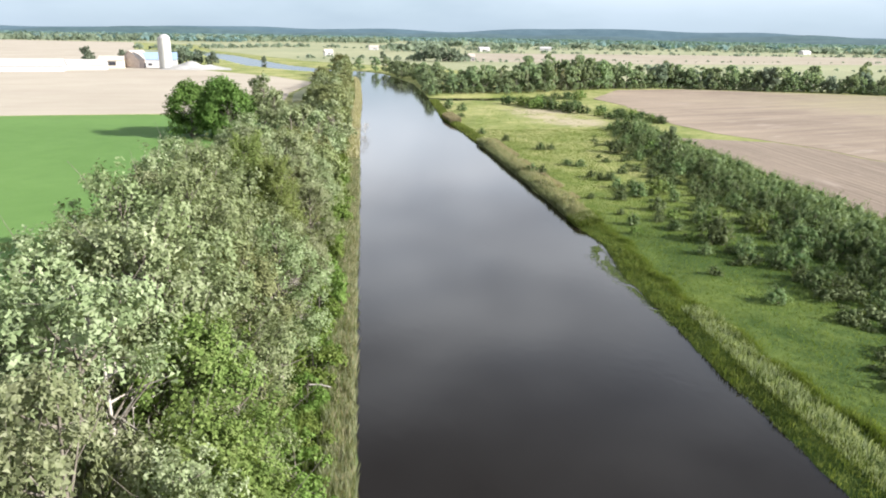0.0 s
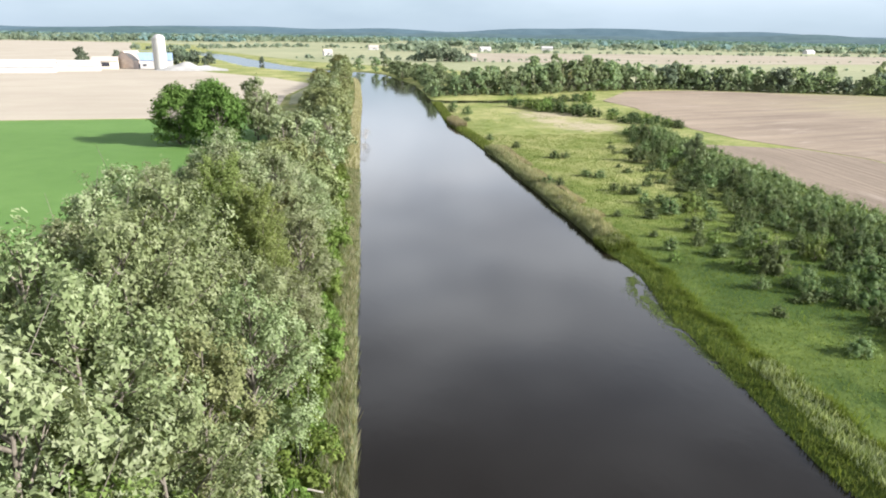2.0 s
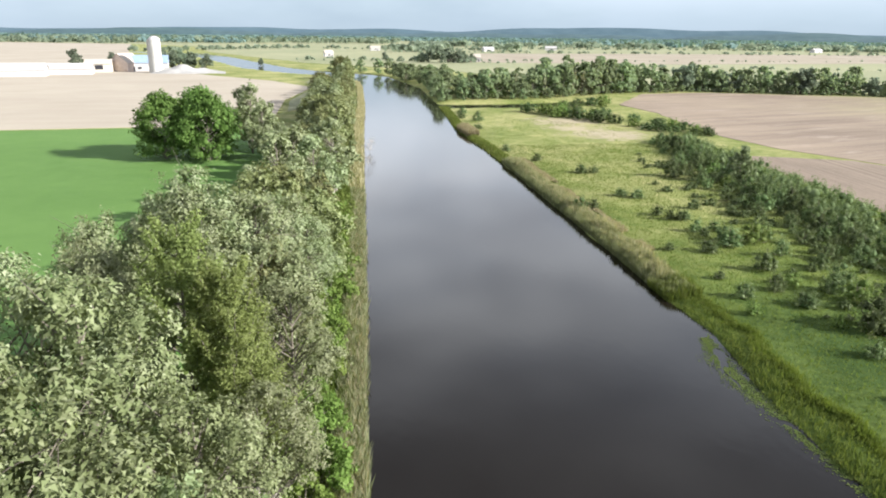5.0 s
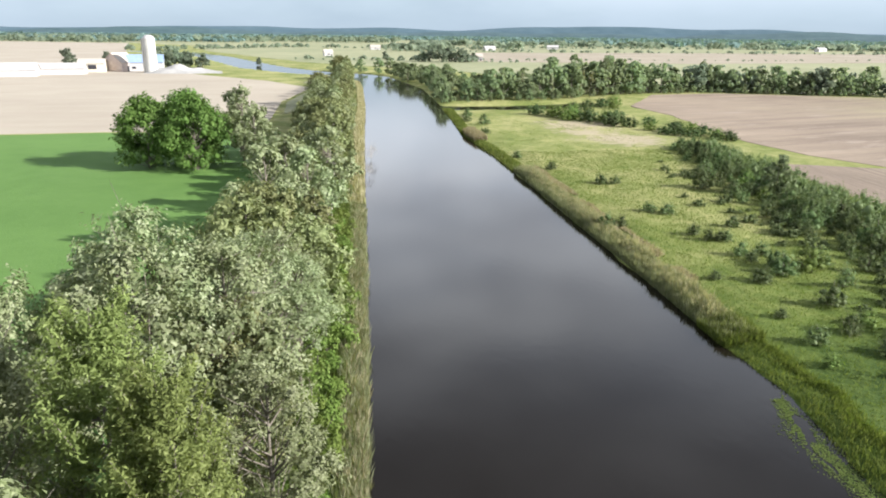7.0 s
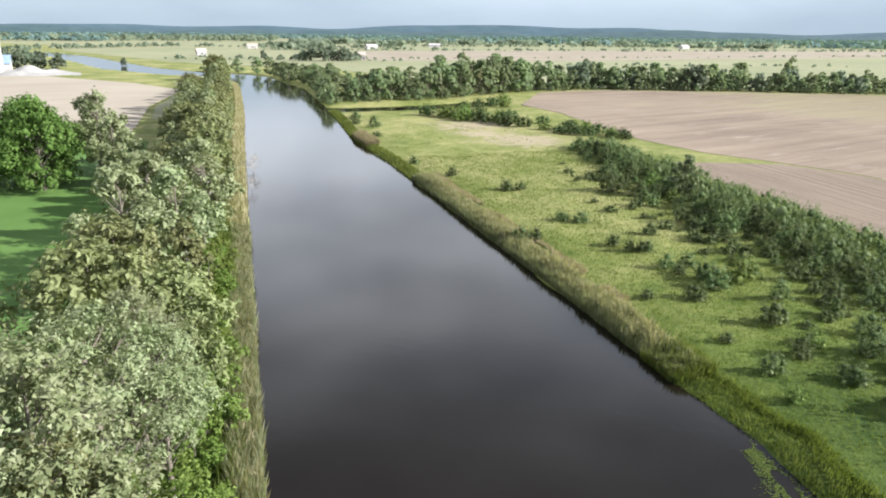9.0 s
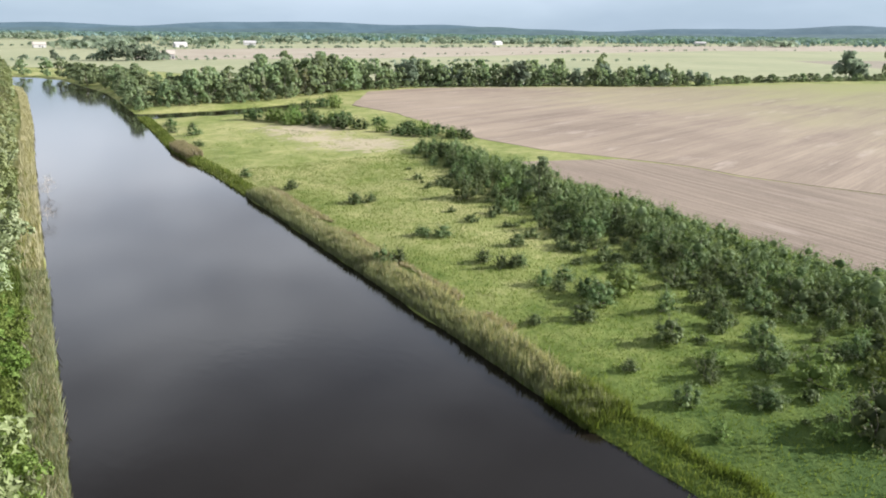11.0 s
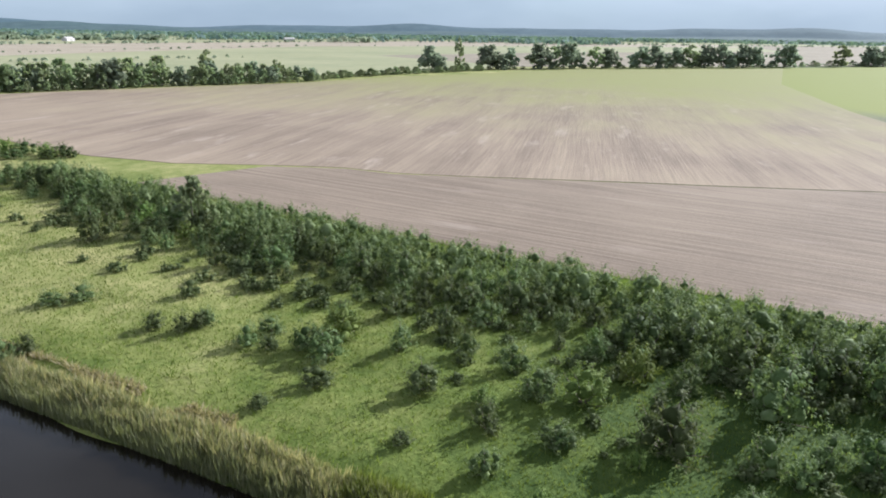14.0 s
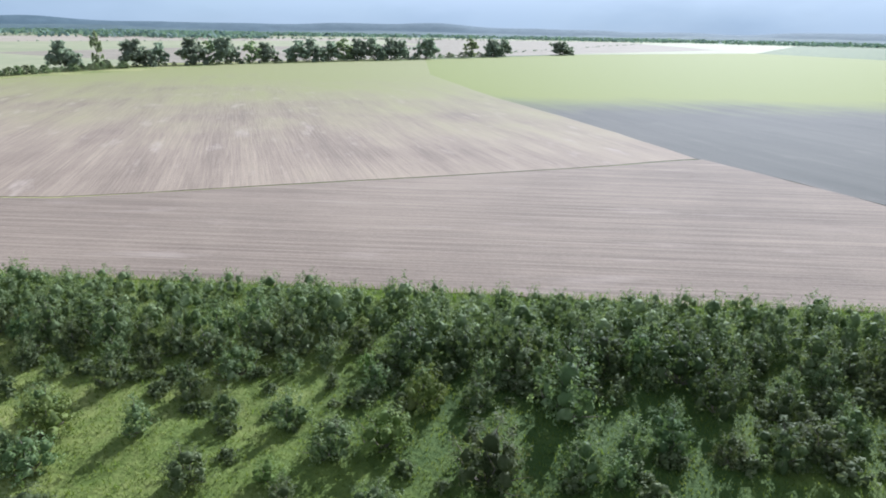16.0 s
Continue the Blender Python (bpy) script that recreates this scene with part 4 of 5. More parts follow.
# shrubs at the meadow side of the hedge, each in its place
FRONT = [(57.8, 145.4, 4.4), (45.9, 105.6, 2.6), (45.5, 103.4, 2.8), (49.1, 104.2, 3.6), (44.4, 110.1, 2.2), (49.3, 99.0, 2.8), (44.5, 94.4, 2.6), (42.2, 88.6, 2.4), (37.8, 86.8, 2.0), (42.4, 83.8, 1.6), (42.4, 79.3, 1.6), (45.0, 78.0, 4.6), (48.0, 84.0, 3.4), (47.3, 87.0, 3.0), (52.3, 72.3, 4.9), (45.6, 72.6, 2.9), (44.9, 70.7, 2.4), (47.7, 69.5, 2.9), (59.9, 120.2, 3.3), (57.4, 125.9, 3.0), (56.9, 95.1, 3.2), (53.9, 97.3, 2.7), (43.7, 116.5, 2.0), (45.7, 115.8, 1.8), (50.5, 90.1, 3.0), (51.2, 105.8, 2.7), (51.1, 94.2, 2.6), (48.5, 66.8, 2.8), (46.9, 63.9, 2.5), (46.9, 60.9, 2.9), (47.3, 58.3, 3.0), (49.7, 55.2, 2.8), (51.7, 58.5, 2.8)]
made = []
for x, y, h in FRONT:
    made.append((x, y))
    shrub(int(tr.choice([0, 1, 2, 3, 4, 5], p=[0.3, 0.25, 0.1, 0.1, 0.15, 0.1])), x, y, h, "shrubs of the thicket", float(tr.uniform(0.85, 1.15)))
single = 0
for _ in range(16000):
    yy = float(tr.uniform(18, 188))
    lo, hi = float(np.interp(yy, *HEDGE_IN)), float(np.interp(yy, *HEDGE_OUT))
    if yy < 96:
        lo += 2.5
    xx = float(tr.uniform(lo, hi))
    q = (xx - lo) / (hi - lo)
    gap = 2.35 if q > 0.3 else 2.5 + 2.2 * (0.35 - q) * (noise.noise(Vector((xx * 0.12, yy * 0.12, 6.0))) + 1)
    if any((xx - a) ** 2 + (yy - b) ** 2 < gap ** 2 for a, b in made):
        continue
    made.append((xx, yy))
    h = tr.uniform(2.1, 4.3) + 0.8 * q
    if q < 0.3:
        h *= tr.uniform(0.55, 0.9)
    if q > 0.7:
        h *= 1.0 - 1.3 * (q - 0.7)
    wide = float(tr.uniform(0.78, 1.05))
    if q > 0.52 or single >= 260:
        backing.append((int(tr.choice([0, 3, 1, 4])), xx, yy, h, wide))
    else:
        single += 1
        shrub(int(tr.choice([0, 1, 2, 3, 4, 5], p=[0.28, 0.22, 0.1, 0.18, 0.16, 0.06])), xx, yy, h, wide=wide)
joined_shrubs("hedge_backing", backing, "dense dark green hedge along the tilled field")
# knee-high scrub scattered between the shrubs and out into the meadow
LOW = shrub_proto(37, 2.6, M_LEAF_SHRUB, 240, 0.34, 16, 1.0)
SH.append(LOW)
low = []
while len(low) < 420:
    yy = float(40 + 130 * tr.uniform() ** 1.3)
    lo = float(np.interp(yy, *HEDGE_IN))
    xx = float(lo - 8 + 16 * tr.uniform() ** 0.6)
    if xx < 33.5 or noise.noise(Vector((xx * 0.13, yy * 0.1, 21.0))) < -0.05:
        continue
    low.append((6, xx, yy, float(0.45 + 1.2 * tr.uniform() ** 1.6), float(tr.uniform(1.0, 1.6))))
joined_shrubs("low_scrub", low, "knee-high grey-green scrub in the meadow")
tree("mid_a", 66.8, 139, 6.6, "shrubs of the hedge", 0.8, "hedge_tree")
# single shrubs in the meadow
for k, x, y, h, w in [(4, 34.3, 179, 2.4, 1.1), (4, 37.4, 164.5, 2.6, 1.0), (0, 42.3, 151, 2.6, 1.1), (1, 44.6, 150.5, 2.2, 1.0), (0, 33.5, 124.2, 3.2, 0.8), (4, 35.4, 124, 2.6, 0.9), (0, 41.7, 101.4, 2.4, 1.1), (5, 44.7, 90, 2.0, 1.2), (1, 42.3, 131.1, 2.0, 1.3), (0, 44.5, 129.8, 2.2, 1.3), (1, 43, 119, 2.2, 1.0), (4, 45, 116, 2.0, 1.1), (0, 50, 122, 2.4, 1.0), (5, 36.5, 83, 1.7, 1.0), (4, 47.0, 110, 2.2, 1.2), (1, 44.5, 108, 1.8, 1.1), (4, 38.3, 92.5, 1.5, 1.2), (0, 42.5, 84, 2.2, 1.2), (1, 41.0, 73, 2.0, 1.1), (4, 38.5, 66, 1.7, 1.0), (0, 40.5, 58, 2.4, 1.1), (4, 37.5, 103, 1.6, 1.1), (1, 34.5, 215, 2.4, 1.2), (0, 37.5, 232, 3.0, 1.3), (1, 33.8, 240, 2.8, 1.2), (0, 36, 252, 3.2, 1.3), (4, 40, 246, 2.4, 1.2)]:
    shrub(k, x, y, 0.82 * h, "shrubs of the meadow", 1.2 * w, "low grey-green shrub standing in the meadow grass")
# clumps towards the inlet
for x, y, h, w in [(69, 236, 4.4, 1.3), (66, 243, 4.8, 1.3), (64, 239, 4.2, 1.3), (70, 239, 4.6, 1.2), (74, 236, 4.2, 1.3), (68, 249, 4.8, 1.2), (58, 254, 4.4, 1.3), (63, 246, 4.6, 1.2), (76, 232, 3.8, 1.3), (72, 226, 3.4, 1.3), (73, 230, 4.4, 1.3), (76, 223, 3.6, 1.3), (62, 250, 4.6, 1.3), (71, 245, 4.6, 1.2), (78, 238, 4.2, 1.2), (82.5, 206, 2.8, 1.5), (85, 203, 2.6, 1.4), (80, 209, 2.8, 1.4), (88.5, 198.5, 2.4, 1.5), (91, 196, 2.2, 1.4), (79, 216, 3.0, 1.4), (84, 228, 3.0, 1.3), (88, 278, 4.2, 1.3), (93, 282, 4.4, 1.3), (82, 275, 3.6, 1.3), (97, 288, 4.6, 1.3), (76, 272, 3.2, 1.3), (90, 272, 3.4, 1.3), (84, 212, 3.6, 1.3), (87, 209, 3.8, 1.3), (89, 206, 3.4, 1.3), (86, 214, 3.4, 1.2), (90.5, 202, 3.0, 1.3), (92, 199, 2.8, 1.3), (89, 199, 2.8, 1.3)]:
    shrub(3 if tr.uniform() < 0.6 else 5, x, y, h, "clumps by the inlet", w, "dark green bush clump near the inlet")

# ---- tree line beyond the inlet ----
LINE = [(36, 300), (44, 303), (58, 306), (74, 309), (98, 322), (126, 334), (160, 341), (218, 318), (269, 293), (300, 287)]
LINE_H = [10, 12, 14, 15.5, 15.5, 15.5, 14.5, 12.5, 10.5, 5]
for (ax, ay), (bx, by), h0, h1 in zip(LINE[:-1], LINE[1:], LINE_H[:-1], LINE_H[1:]):
    n = max(1, int(math.hypot(bx - ax, by - ay) / 4.4))
    for i in range(n):
        t = i / n
        for back in (-1, 0, 1):
            if back == 1 and tr.uniform() < 0.2 or back == -1 and tr.uniform() < 0.15:
                continue
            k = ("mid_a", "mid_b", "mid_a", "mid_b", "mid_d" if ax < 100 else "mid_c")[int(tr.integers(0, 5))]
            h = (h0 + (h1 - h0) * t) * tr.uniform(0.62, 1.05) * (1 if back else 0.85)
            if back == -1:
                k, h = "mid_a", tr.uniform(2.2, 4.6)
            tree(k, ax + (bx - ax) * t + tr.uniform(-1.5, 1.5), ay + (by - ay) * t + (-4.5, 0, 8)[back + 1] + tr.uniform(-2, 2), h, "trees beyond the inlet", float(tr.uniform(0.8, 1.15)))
for x, y in [(38, 318), (40, 335), (38, 352), (38, 372), (35, 392), (33, 412), (30, 432), (27, 452), (24, 470), (18, 486), (10, 498), (0, 508), (48, 325), (46, 345), (46, 365), (44, 385), (41, 405), (40, 428), (36, 450), (56, 330), (60, 350), (54, 372), (-10, 516), (68, 332), (80, 338), (92, 342), (70, 355), (84, 360), (52, 400), (48, 425), (37, 328), (39, 345), (40, 362), (41, 380), (38, 400), (36, 422), (33, 442), (30, 460), (44, 312), (52, 316), (60, 320), (66, 342), (76, 348), (58, 362), (50, 382), (46, 396), (44, 416), (100, 350), (110, 356), (96, 366), (120, 362), (62, 378), (74, 372), (88, 352)]:
    tree("mid_a" if tr.uniform() < 0.7 else "mid_b", x + tr.uniform(-2, 2), y + tr.uniform(-3, 3), tr.uniform(6.0, 10.0), "trees of the river bend", 1.2)
# low hedge and oaks beyond the east field
for i in range(46):
    t = i / 45
    x, y = 300 + 130 * t, 290 - 6 * t - 22 * t * t
    tree("mid_a", x + tr.uniform(-2, 2), y + tr.uniform(-2, 2), tr.uniform(2.6, 4.6), "low bushes of the far hedge", 1.5, "hedge_bush")
tree("mid_b", 249, 318, 14.5, "trees beyond the inlet", 0.7)
tree("mid_c", 398, 281, 15.5, "oaks of the field row", 1.15)
tree("mid_b", 447, 286, 20.0, "oaks of the field row", 0.5)
for x, y, h, w in [(450, 264, 16, 1.2), (463, 256, 14, 0.8), (482, 240, 17, 1.0), (492, 234, 15, 0.9), (503, 226, 18, 1.0), (520, 212, 15, 1.0), (530, 204, 14, 1.0), (548, 186, 15.5, 1.0), (560, 176, 16.5, 1.0), (573, 166, 15, 1.0), (584, 156, 17, 1.0), (596, 146, 17, 1.0), (608, 134, 17.5, 1.0), (620, 121, 17.5, 0.9), (629, 113, 16, 0.9), (655, 92, 18, 1.1), (706, 50, 17.5, 1.15), (738, 26, 17, 1.1), (752, 16, 17, 1.1), (838, -58, 15, 1.6), (852, -66, 12, 1.4)]:
    tree("mid_c" if tr.uniform() < 0.75 else "mid_b", x, y, h, "oaks of the field row", w * 1.2)

# rough undergrowth below the oaks
for i in range(44):
    t = (i + tr.uniform(-0.3, 0.3)) / 43
    tree("mid_a", 432 + 322 * t + tr.uniform(-2, 2), 273 - 258 * t + 6 * math.sin(3 * t) + tr.uniform(-2, 2), tr.uniform(2.2, 5.5), "low bushes of the far hedge", 1.5, "hedge_bush")

# ---- the farm beyond the west field ----
M_CONC = plain_mat("pale_silo_concrete", (0.42, 0.41, 0.375), (0.58, 0.57, 0.53), 0.8, 0.85, 0.15, 0, (1, 1, 0.3))
M_WHITE = plain_mat("white_sheet_metal", (0.44, 0.42, 0.405), (0.53, 0.51, 0.49), 0.6, 0.5, 0.05)
M_CREAM = plain_mat("cream_painted_boards", (0.62, 0.56, 0.44), (0.72, 0.67, 0.55), 0.7, 0.8, 0.1)
M_ROOF_TAN = plain_mat("faded_tan_roofing", (0.42, 0.36, 0.30), (0.54, 0.48, 0.42), 0.8, 0.8, 0.2)
M_ROOF_BLUE = plain_mat("blue_grey_roof_metal", (0.22, 0.30, 0.44), (0.32, 0.41, 0.55), 0.5, 0.45, 0.05)
# near-black colour paints the shade inside doorways; window glass shares it
M_DARKOPEN = plain_mat("doorway_shade_and_glass", (0.02, 0.02, 0.025), (0.05, 0.05, 0.06), 1.0, 0.7, 0)
M_GRAVEL = plain_mat("grey_gravel", (0.30, 0.29, 0.275), (0.42, 0.405, 0.385), 0.35, 0.95, 0.5)
M_PINK = plain_mat("weathered_pinkish_boards", (0.45, 0.35, 0.30), (0.62, 0.54, 0.48), 0.6, 0.85, 0.2)
FARM_Z = 0.88


def box_bm(x0, x1, y0, y1, z0, z1, bevel=0.05):
    bm = bmesh.new()
    bmesh.ops.create_cube(bm, size=1)
    for v in bm.verts:
        v.co = Vector(((x0, x1)[v.co.x > 0], (y0, y1)[v.co.y > 0], (z0, z1)[v.co.z > 0]))
    bmesh.ops.bevel(bm, geom=list(bm.edges), offset=bevel, segments=1, affect="EDGES")
    return bm


def gable_bm(lx, ly, z0, rise, over=0.5, thick=0.18):
    """Two roof slopes with thickness; the ridge runs along x."""
    bm = bmesh.new()
    a, b = lx / 2 + over, ly / 2 + over
    drop = rise * over / (ly / 2)
    prof = [(-b, z0 - drop), (0, z0 + rise), (b, z0 - drop), (b, z0 - drop - thick), (0, z0 + rise - thick), (-b, z0 - drop - thick)]
    ends = [[bm.verts.new((s, y, z)) for y, z in prof] for s in (-a, a)]
    for i in range(6):
        j = (i + 1) % 6
        bm.faces.new((ends[0][i], ends[0][j], ends[1][j], ends[1][i]))
    for e, o in ((ends[0], (0, 1, 4, 5)), (ends[0], (1, 2, 3, 4)), (ends[1], (0, 1, 4, 5)), (ends[1], (1, 2, 3, 4))):
        bm.faces.new([e[k] for k in o])
    bmesh.ops.recalc_face_normals(bm, faces=bm.faces)
    return bm


def walls_bm(lx, ly, h, rise):
    """Four walls with gable ends, closed below the roof."""
    bm = bmesh.new()
    prof = [(-ly / 2, 0), (ly / 2, 0), (ly / 2, h), (0, h + rise - 0.22), (-ly / 2, h)]
    ends = [[bm.verts.new((s, y, z)) for y, z in prof] for s in (-lx / 2, lx / 2)]
    for i in range(5):
        j = (i + 1) % 5
        bm.faces.new((ends[0][i], ends[0][j], ends[1][j], ends[1][i]))
    for e in ends:
        bm.faces.new(e)
    bmesh.ops.recalc_face_normals(bm, faces=bm.faces)
    return bm


def shed(name, x, y, turn, lx, ly, h, rise, wall, roof, label, doors=()):
    ob = new(name)
    ob.matrix_world = pose(x, y, FARM_Z, 0, 0, turn)
    part("wall", walls_bm(lx, ly, h, rise), wall, ob)
    part("roof", gable_bm(lx, ly, h, rise), roof, ob)
    for kind, cx, w, z0, z1 in doors:
        # doors are solid dark panels, the opening's shade given by their colour
        part(kind, box_bm(cx - w / 2, cx + w / 2, -ly / 2 - 0.12, -ly / 2 + 0.1, z0, z1, 0.03), M_DARKOPEN, ob, "dark panel painted as a shaded opening" if kind == "door" else "dark glazed window")
    return tagged(ob, label, "barn" if "barn" in name else "house")


shed("long_barn", -183, 446, 14, 36, 15, 3.6, 3.4, M_WHITE, M_WHITE, "long white sheet-metal barn on the pale field")
shed("long_barn", -160, 466, 12, 26, 12, 3.6, 2.6, M_WHITE, M_WHITE, "white sheet-metal barn with a low roof")
shed("farm_house", -151, 492, 8, 14.5, 10, 5.2, 2.4, M_CREAM, M_ROOF_TAN, "cream farm building with a wide dark window", (("window", 0.5, 4.6, 1.6, 4.2), ("door", -5.5, 1.1, 0, 2.1)))
shed("old_barn", -138, 500, 62, 12, 15, 5.5, 5.5, M_PINK, M_ROOF_TAN, "weathered pinkish barn with a steep roof", (("door", 0, 3.2, 0, 3.2),))
shed("blue_barn", -124, 504, 10, 21, 13, 5.6, 4.2, M_WHITE, M_ROOF_BLUE, "white barn with a blue-grey metal roof", (("door", 2.5, 5.6, 0, 4.4), ("window", -6, 2.2, 1.5, 2.8)))


def silo(x, y, h, r):
    ob = new("silo")
    ob.matrix_world = pose(x, y, FARM_Z)
    bm = bmesh.new()
    bmesh.ops.create_cone(bm, cap_ends=True, segments=40, radius1=r, radius2=r * 0.985, depth=h - r * 0.75, matrix=Matrix.Translation((0, 0, (h - r * 0.75) / 2)))
    part("shell", bm, M_CONC, ob)
    bm = bmesh.new()
    bmesh.ops.create_uvsphere(bm, u_segments=40, v_segments=14, radius=r * 1.0)
    bmesh.ops.delete(bm, geom=[v for v in bm.verts if v.co.z < -0.01], context="VERTS")
    for v in bm.verts:
        v.co.z = v.co.z * 0.75 + h - r * 0.75
    part("dome", bm, M_WHITE, ob, "white domed cap")
    z = 1.5
    while z < h - r:
        bm = bmesh.new()
        bmesh.ops.create_cone(bm, cap_ends=True, segments=40, radius1=r + 0.04, radius2=r + 0.04, depth=0.12, matrix=Matrix.Translation((0, 0, z)))
        part("hoop", bm, M_CONC, ob)
        z += 1.6
    part("chute", box_bm(-r - 0.9, -r + 0.1, -0.5, 0.5, 0, h - r * 0.6, 0.1), M_CONC, ob, "closed ladder chute")
    return tagged(ob, "tall pale concrete silo with a white dome", "silo")


silo(-115.5, 484, 21.5, 3.5)


def heap(name, x, y, lx, ly, h, mat, label, seed):
    bm = bmesh.new()
    bmesh.ops.create_grid(bm, x_segments=40, y_segments=30, size=1)
    for v in bm.verts:
        q = max(0, 1 - (v.co.x ** 2 + v.co.y ** 2) ** 0.5)
        k = noise.noise(Vector((v.co.x * 2.2, v.co.y * 2.2, seed)))
        z = h * (q ** 0.8) * (0.75 + 0.7 * k) * (1.0 - 0.55 * v.co.x)
        v.co = Vector((v.co.x * lx, v.co.y * ly, max(z, 0) - 0.05 + 0.15 * k))
    me = bpy.data.meshes.new(name)
    bm.to_mesh(me)
    bm.free()
    me.materials.append(mat)
    me.polygons.foreach_set("use_smooth", np.ones(len(me.polygons), dtype=bool))
    ob = new(name, me)
    ob.matrix_world = pose(x, y, FARM_Z + 0.02, 0, 0, 10)
    return tagged(ob, label, "heap")


heap("gravel_mound", -98, 488, 22, 15, 5.0, M_GRAVEL, "broad heap of pale grey gravel beside the silo", 2.0)
for x, y, h, w in [(-189, 560, 12, 0.9), (-176, 600, 9, 0.9), (-130, 560, 13, 1.0), (-122, 552, 12, 1.0), (-108, 548, 11, 1.0), (-97, 540, 10, 1.0), (-120, 574, 12, 1.1), (-67, 600, 6, 0.8)]:
    tree("mid_c", x, y, h, "trees of the farmyard", w)

# far farmhouses
for x, y, turn, lx, ly in [(205, 1075, 12, 16, 9), (118, 690, -8, 9, 6), (40, 1090, 5, 14, 9), (330, 1180, -10, 18, 9), (780, 1150, 20, 20, 9), (1250, 1080, -30, 22, 10), (1900, 620, -60, 22, 10), (-20, 800, 15, 9, 7)]:
    shed("far_house", x, y, turn, lx, ly, 4.2, 2.6, M_WHITE, M_ROOF_TAN if lx < 15 else M_WHITE, "small pale farmhouse far over the plain", (("window", 0, 2.0, 1.2, 2.6), ("door", 3.0, 1.1, 0, 2.1)))
for x, y, h, w in [(80, 656, 15, 0.9), (88, 662, 13, 0.9), (72, 668, 12, 1.0), (96, 655, 12, 0.9), (104, 668, 10, 1.0), (64, 662, 9, 1.0), (112, 672, 8, 1.0), (34, 690, 8, 0.9)]:
    tree("mid_c", x, y, h, "trees of a far farmstead", w)

# ---- reeds, sedge and grass ----
def blades(name, xs, ys, h, w, lean, mat, label, seed, zs=None, category="grass", clump=0.0):
    """Slim upright blades, each a bent pair of triangles."""
    rng = np.random.default_rng(seed)
    n = len(xs)
    z = np.maximum(ground_height(xs, ys), -0.25) if zs is None else zs
    a = rng.uniform(0, 2 * math.pi, n)
    hh = h * (0.55 + 0.75 * rng.uniform(size=n))
    if clump:
        tuft = np.sin(xs * 1.9 + 1.6 * np.sin(ys * 0.7)) * np.sin(ys * 1.3 + 1.9 * np.sin(xs * 0.9 + 0.31 * ys)) + 0.6 * np.sin(0.31 * ys + 0.5 * xs + 2 * np.sin(0.11 * ys))
        hh = hh * np.clip(1.0 + clump * tuft, 0.25, 2.2)
    ww = w * (0.7 + 0.6 * rng.uniform(size=n)) / 2
    bx, by = np.cos(a) * ww, np.sin(a) * ww
    la = rng.uniform(0, 2 * math.pi, n)
    ld = lean * hh * rng.uniform(0.2, 1.0, n)
    tx, ty = xs + np.cos(la) * ld, ys + np.sin(la) * ld
    v = np.stack([np.stack([xs - bx, ys - by, z - 0.03], 1), np.stack([xs + bx, ys + by, z - 0.03], 1),
                  np.stack([(xs + tx) / 2 + bx * 0.8, (ys + ty) / 2 + by * 0.8, z + hh * 0.6], 1), np.stack([tx, ty, z + hh], 1)], 1)
    f = np.arange(4 * n).reshape(n, 4)
    ob = new(name, mesh_from(name, v.reshape(-1, 3), f, mat))
    return tagged(ob, label, category, kind="stuff")


def bank_x(bank, y):
    p = sorted((b, a) for a, b in bank if b < 480)
    return np.interp(y, [q[0] for q in p], [q[1] for q in p])


gr = np.random.default_rng(77)
RIGHT_RUN = [p for p in RIGHT_BANK if p[0] > 20]
LEFT_RUN = [p for p in LEFT_BANK if p[1] < 440]


def strip(bank, y0, y1, off0, off1, n, bias=1.0):
    yy = gr.uniform(y0, y1, n)
    return bank_x(bank, yy) + off0 + (off1 - off0) * gr.uniform(size=n) ** bias, yy


# east bank: reed belt, grey-green at the water, trampled and straw-coloured behind
xs, ys = strip(RIGHT_RUN, 89.0, 166, -0.1, 2.8, 42000)
blades("reed_belt_green", xs, ys, 1.0, 0.055, 0.3, M_REED_GREEN, "grey-green reeds standing at the water's edge", 1, category="reeds", clump=0.16)
xs, ys = strip(RIGHT_RUN, 93, 166, 0.8, 3.0, 15000)
blades("reed_belt_dry", xs, ys, 1.05, 0.05, 0.4, M_REED, "pale dry reeds in a belt along the bank", 2, category="reeds", clump=0.2)
xs, ys = strip(RIGHT_RUN, 96, 168, 2.7, 4.9, 15000)
dr = np.array([noise.noise(Vector((a * 0.35, b * 0.13, 12.0))) for a, b in zip(xs, ys)])
blades("reed_litter", xs[dr > -0.08], ys[dr > -0.08], 0.45, 0.06, 1.0, M_REED, "trampled straw-coloured reeds behind the belt", 22, category="reeds")
xs, ys = strip(RIGHT_RUN, 88.2, 93, -0.3, 3.4, 4200)
blades("reed_end", xs, ys, 0.95, 0.055, 0.4, M_SEDGE, "fresh green reeds at the end of the belt", 23, category="reeds", clump=0.15)
xs, ys = strip(RIGHT_RUN, 203, 219, 0.2, 3.4, 5000)
blades("reed_belt_far", xs, ys, 1.3, 0.12, 0.15, M_REED, "short belt of pale reeds on the bank", 3, category="reeds")
xs, ys = strip(RIGHT_RUN, -30, 89, -0.15, 2.9, 27000)
blades("sedge_bank", xs, ys, 0.36, 0.055, 0.5, M_SEDGE, "green sedge along the low bank", 4, category="sedge", clump=0.3)
xs, ys = strip(RIGHT_RUN, 28, 58, 1.6, 4.2, 5200)
blades("bank_reeds_pale", xs, ys, 0.55, 0.04, 0.5, M_REED_GREEN, "pale seeding grass on the bank", 5, category="reeds", clump=0.3)
# bright ridge of grass that follows the low bank
ys = gr.uniform(30, 89, 12000)
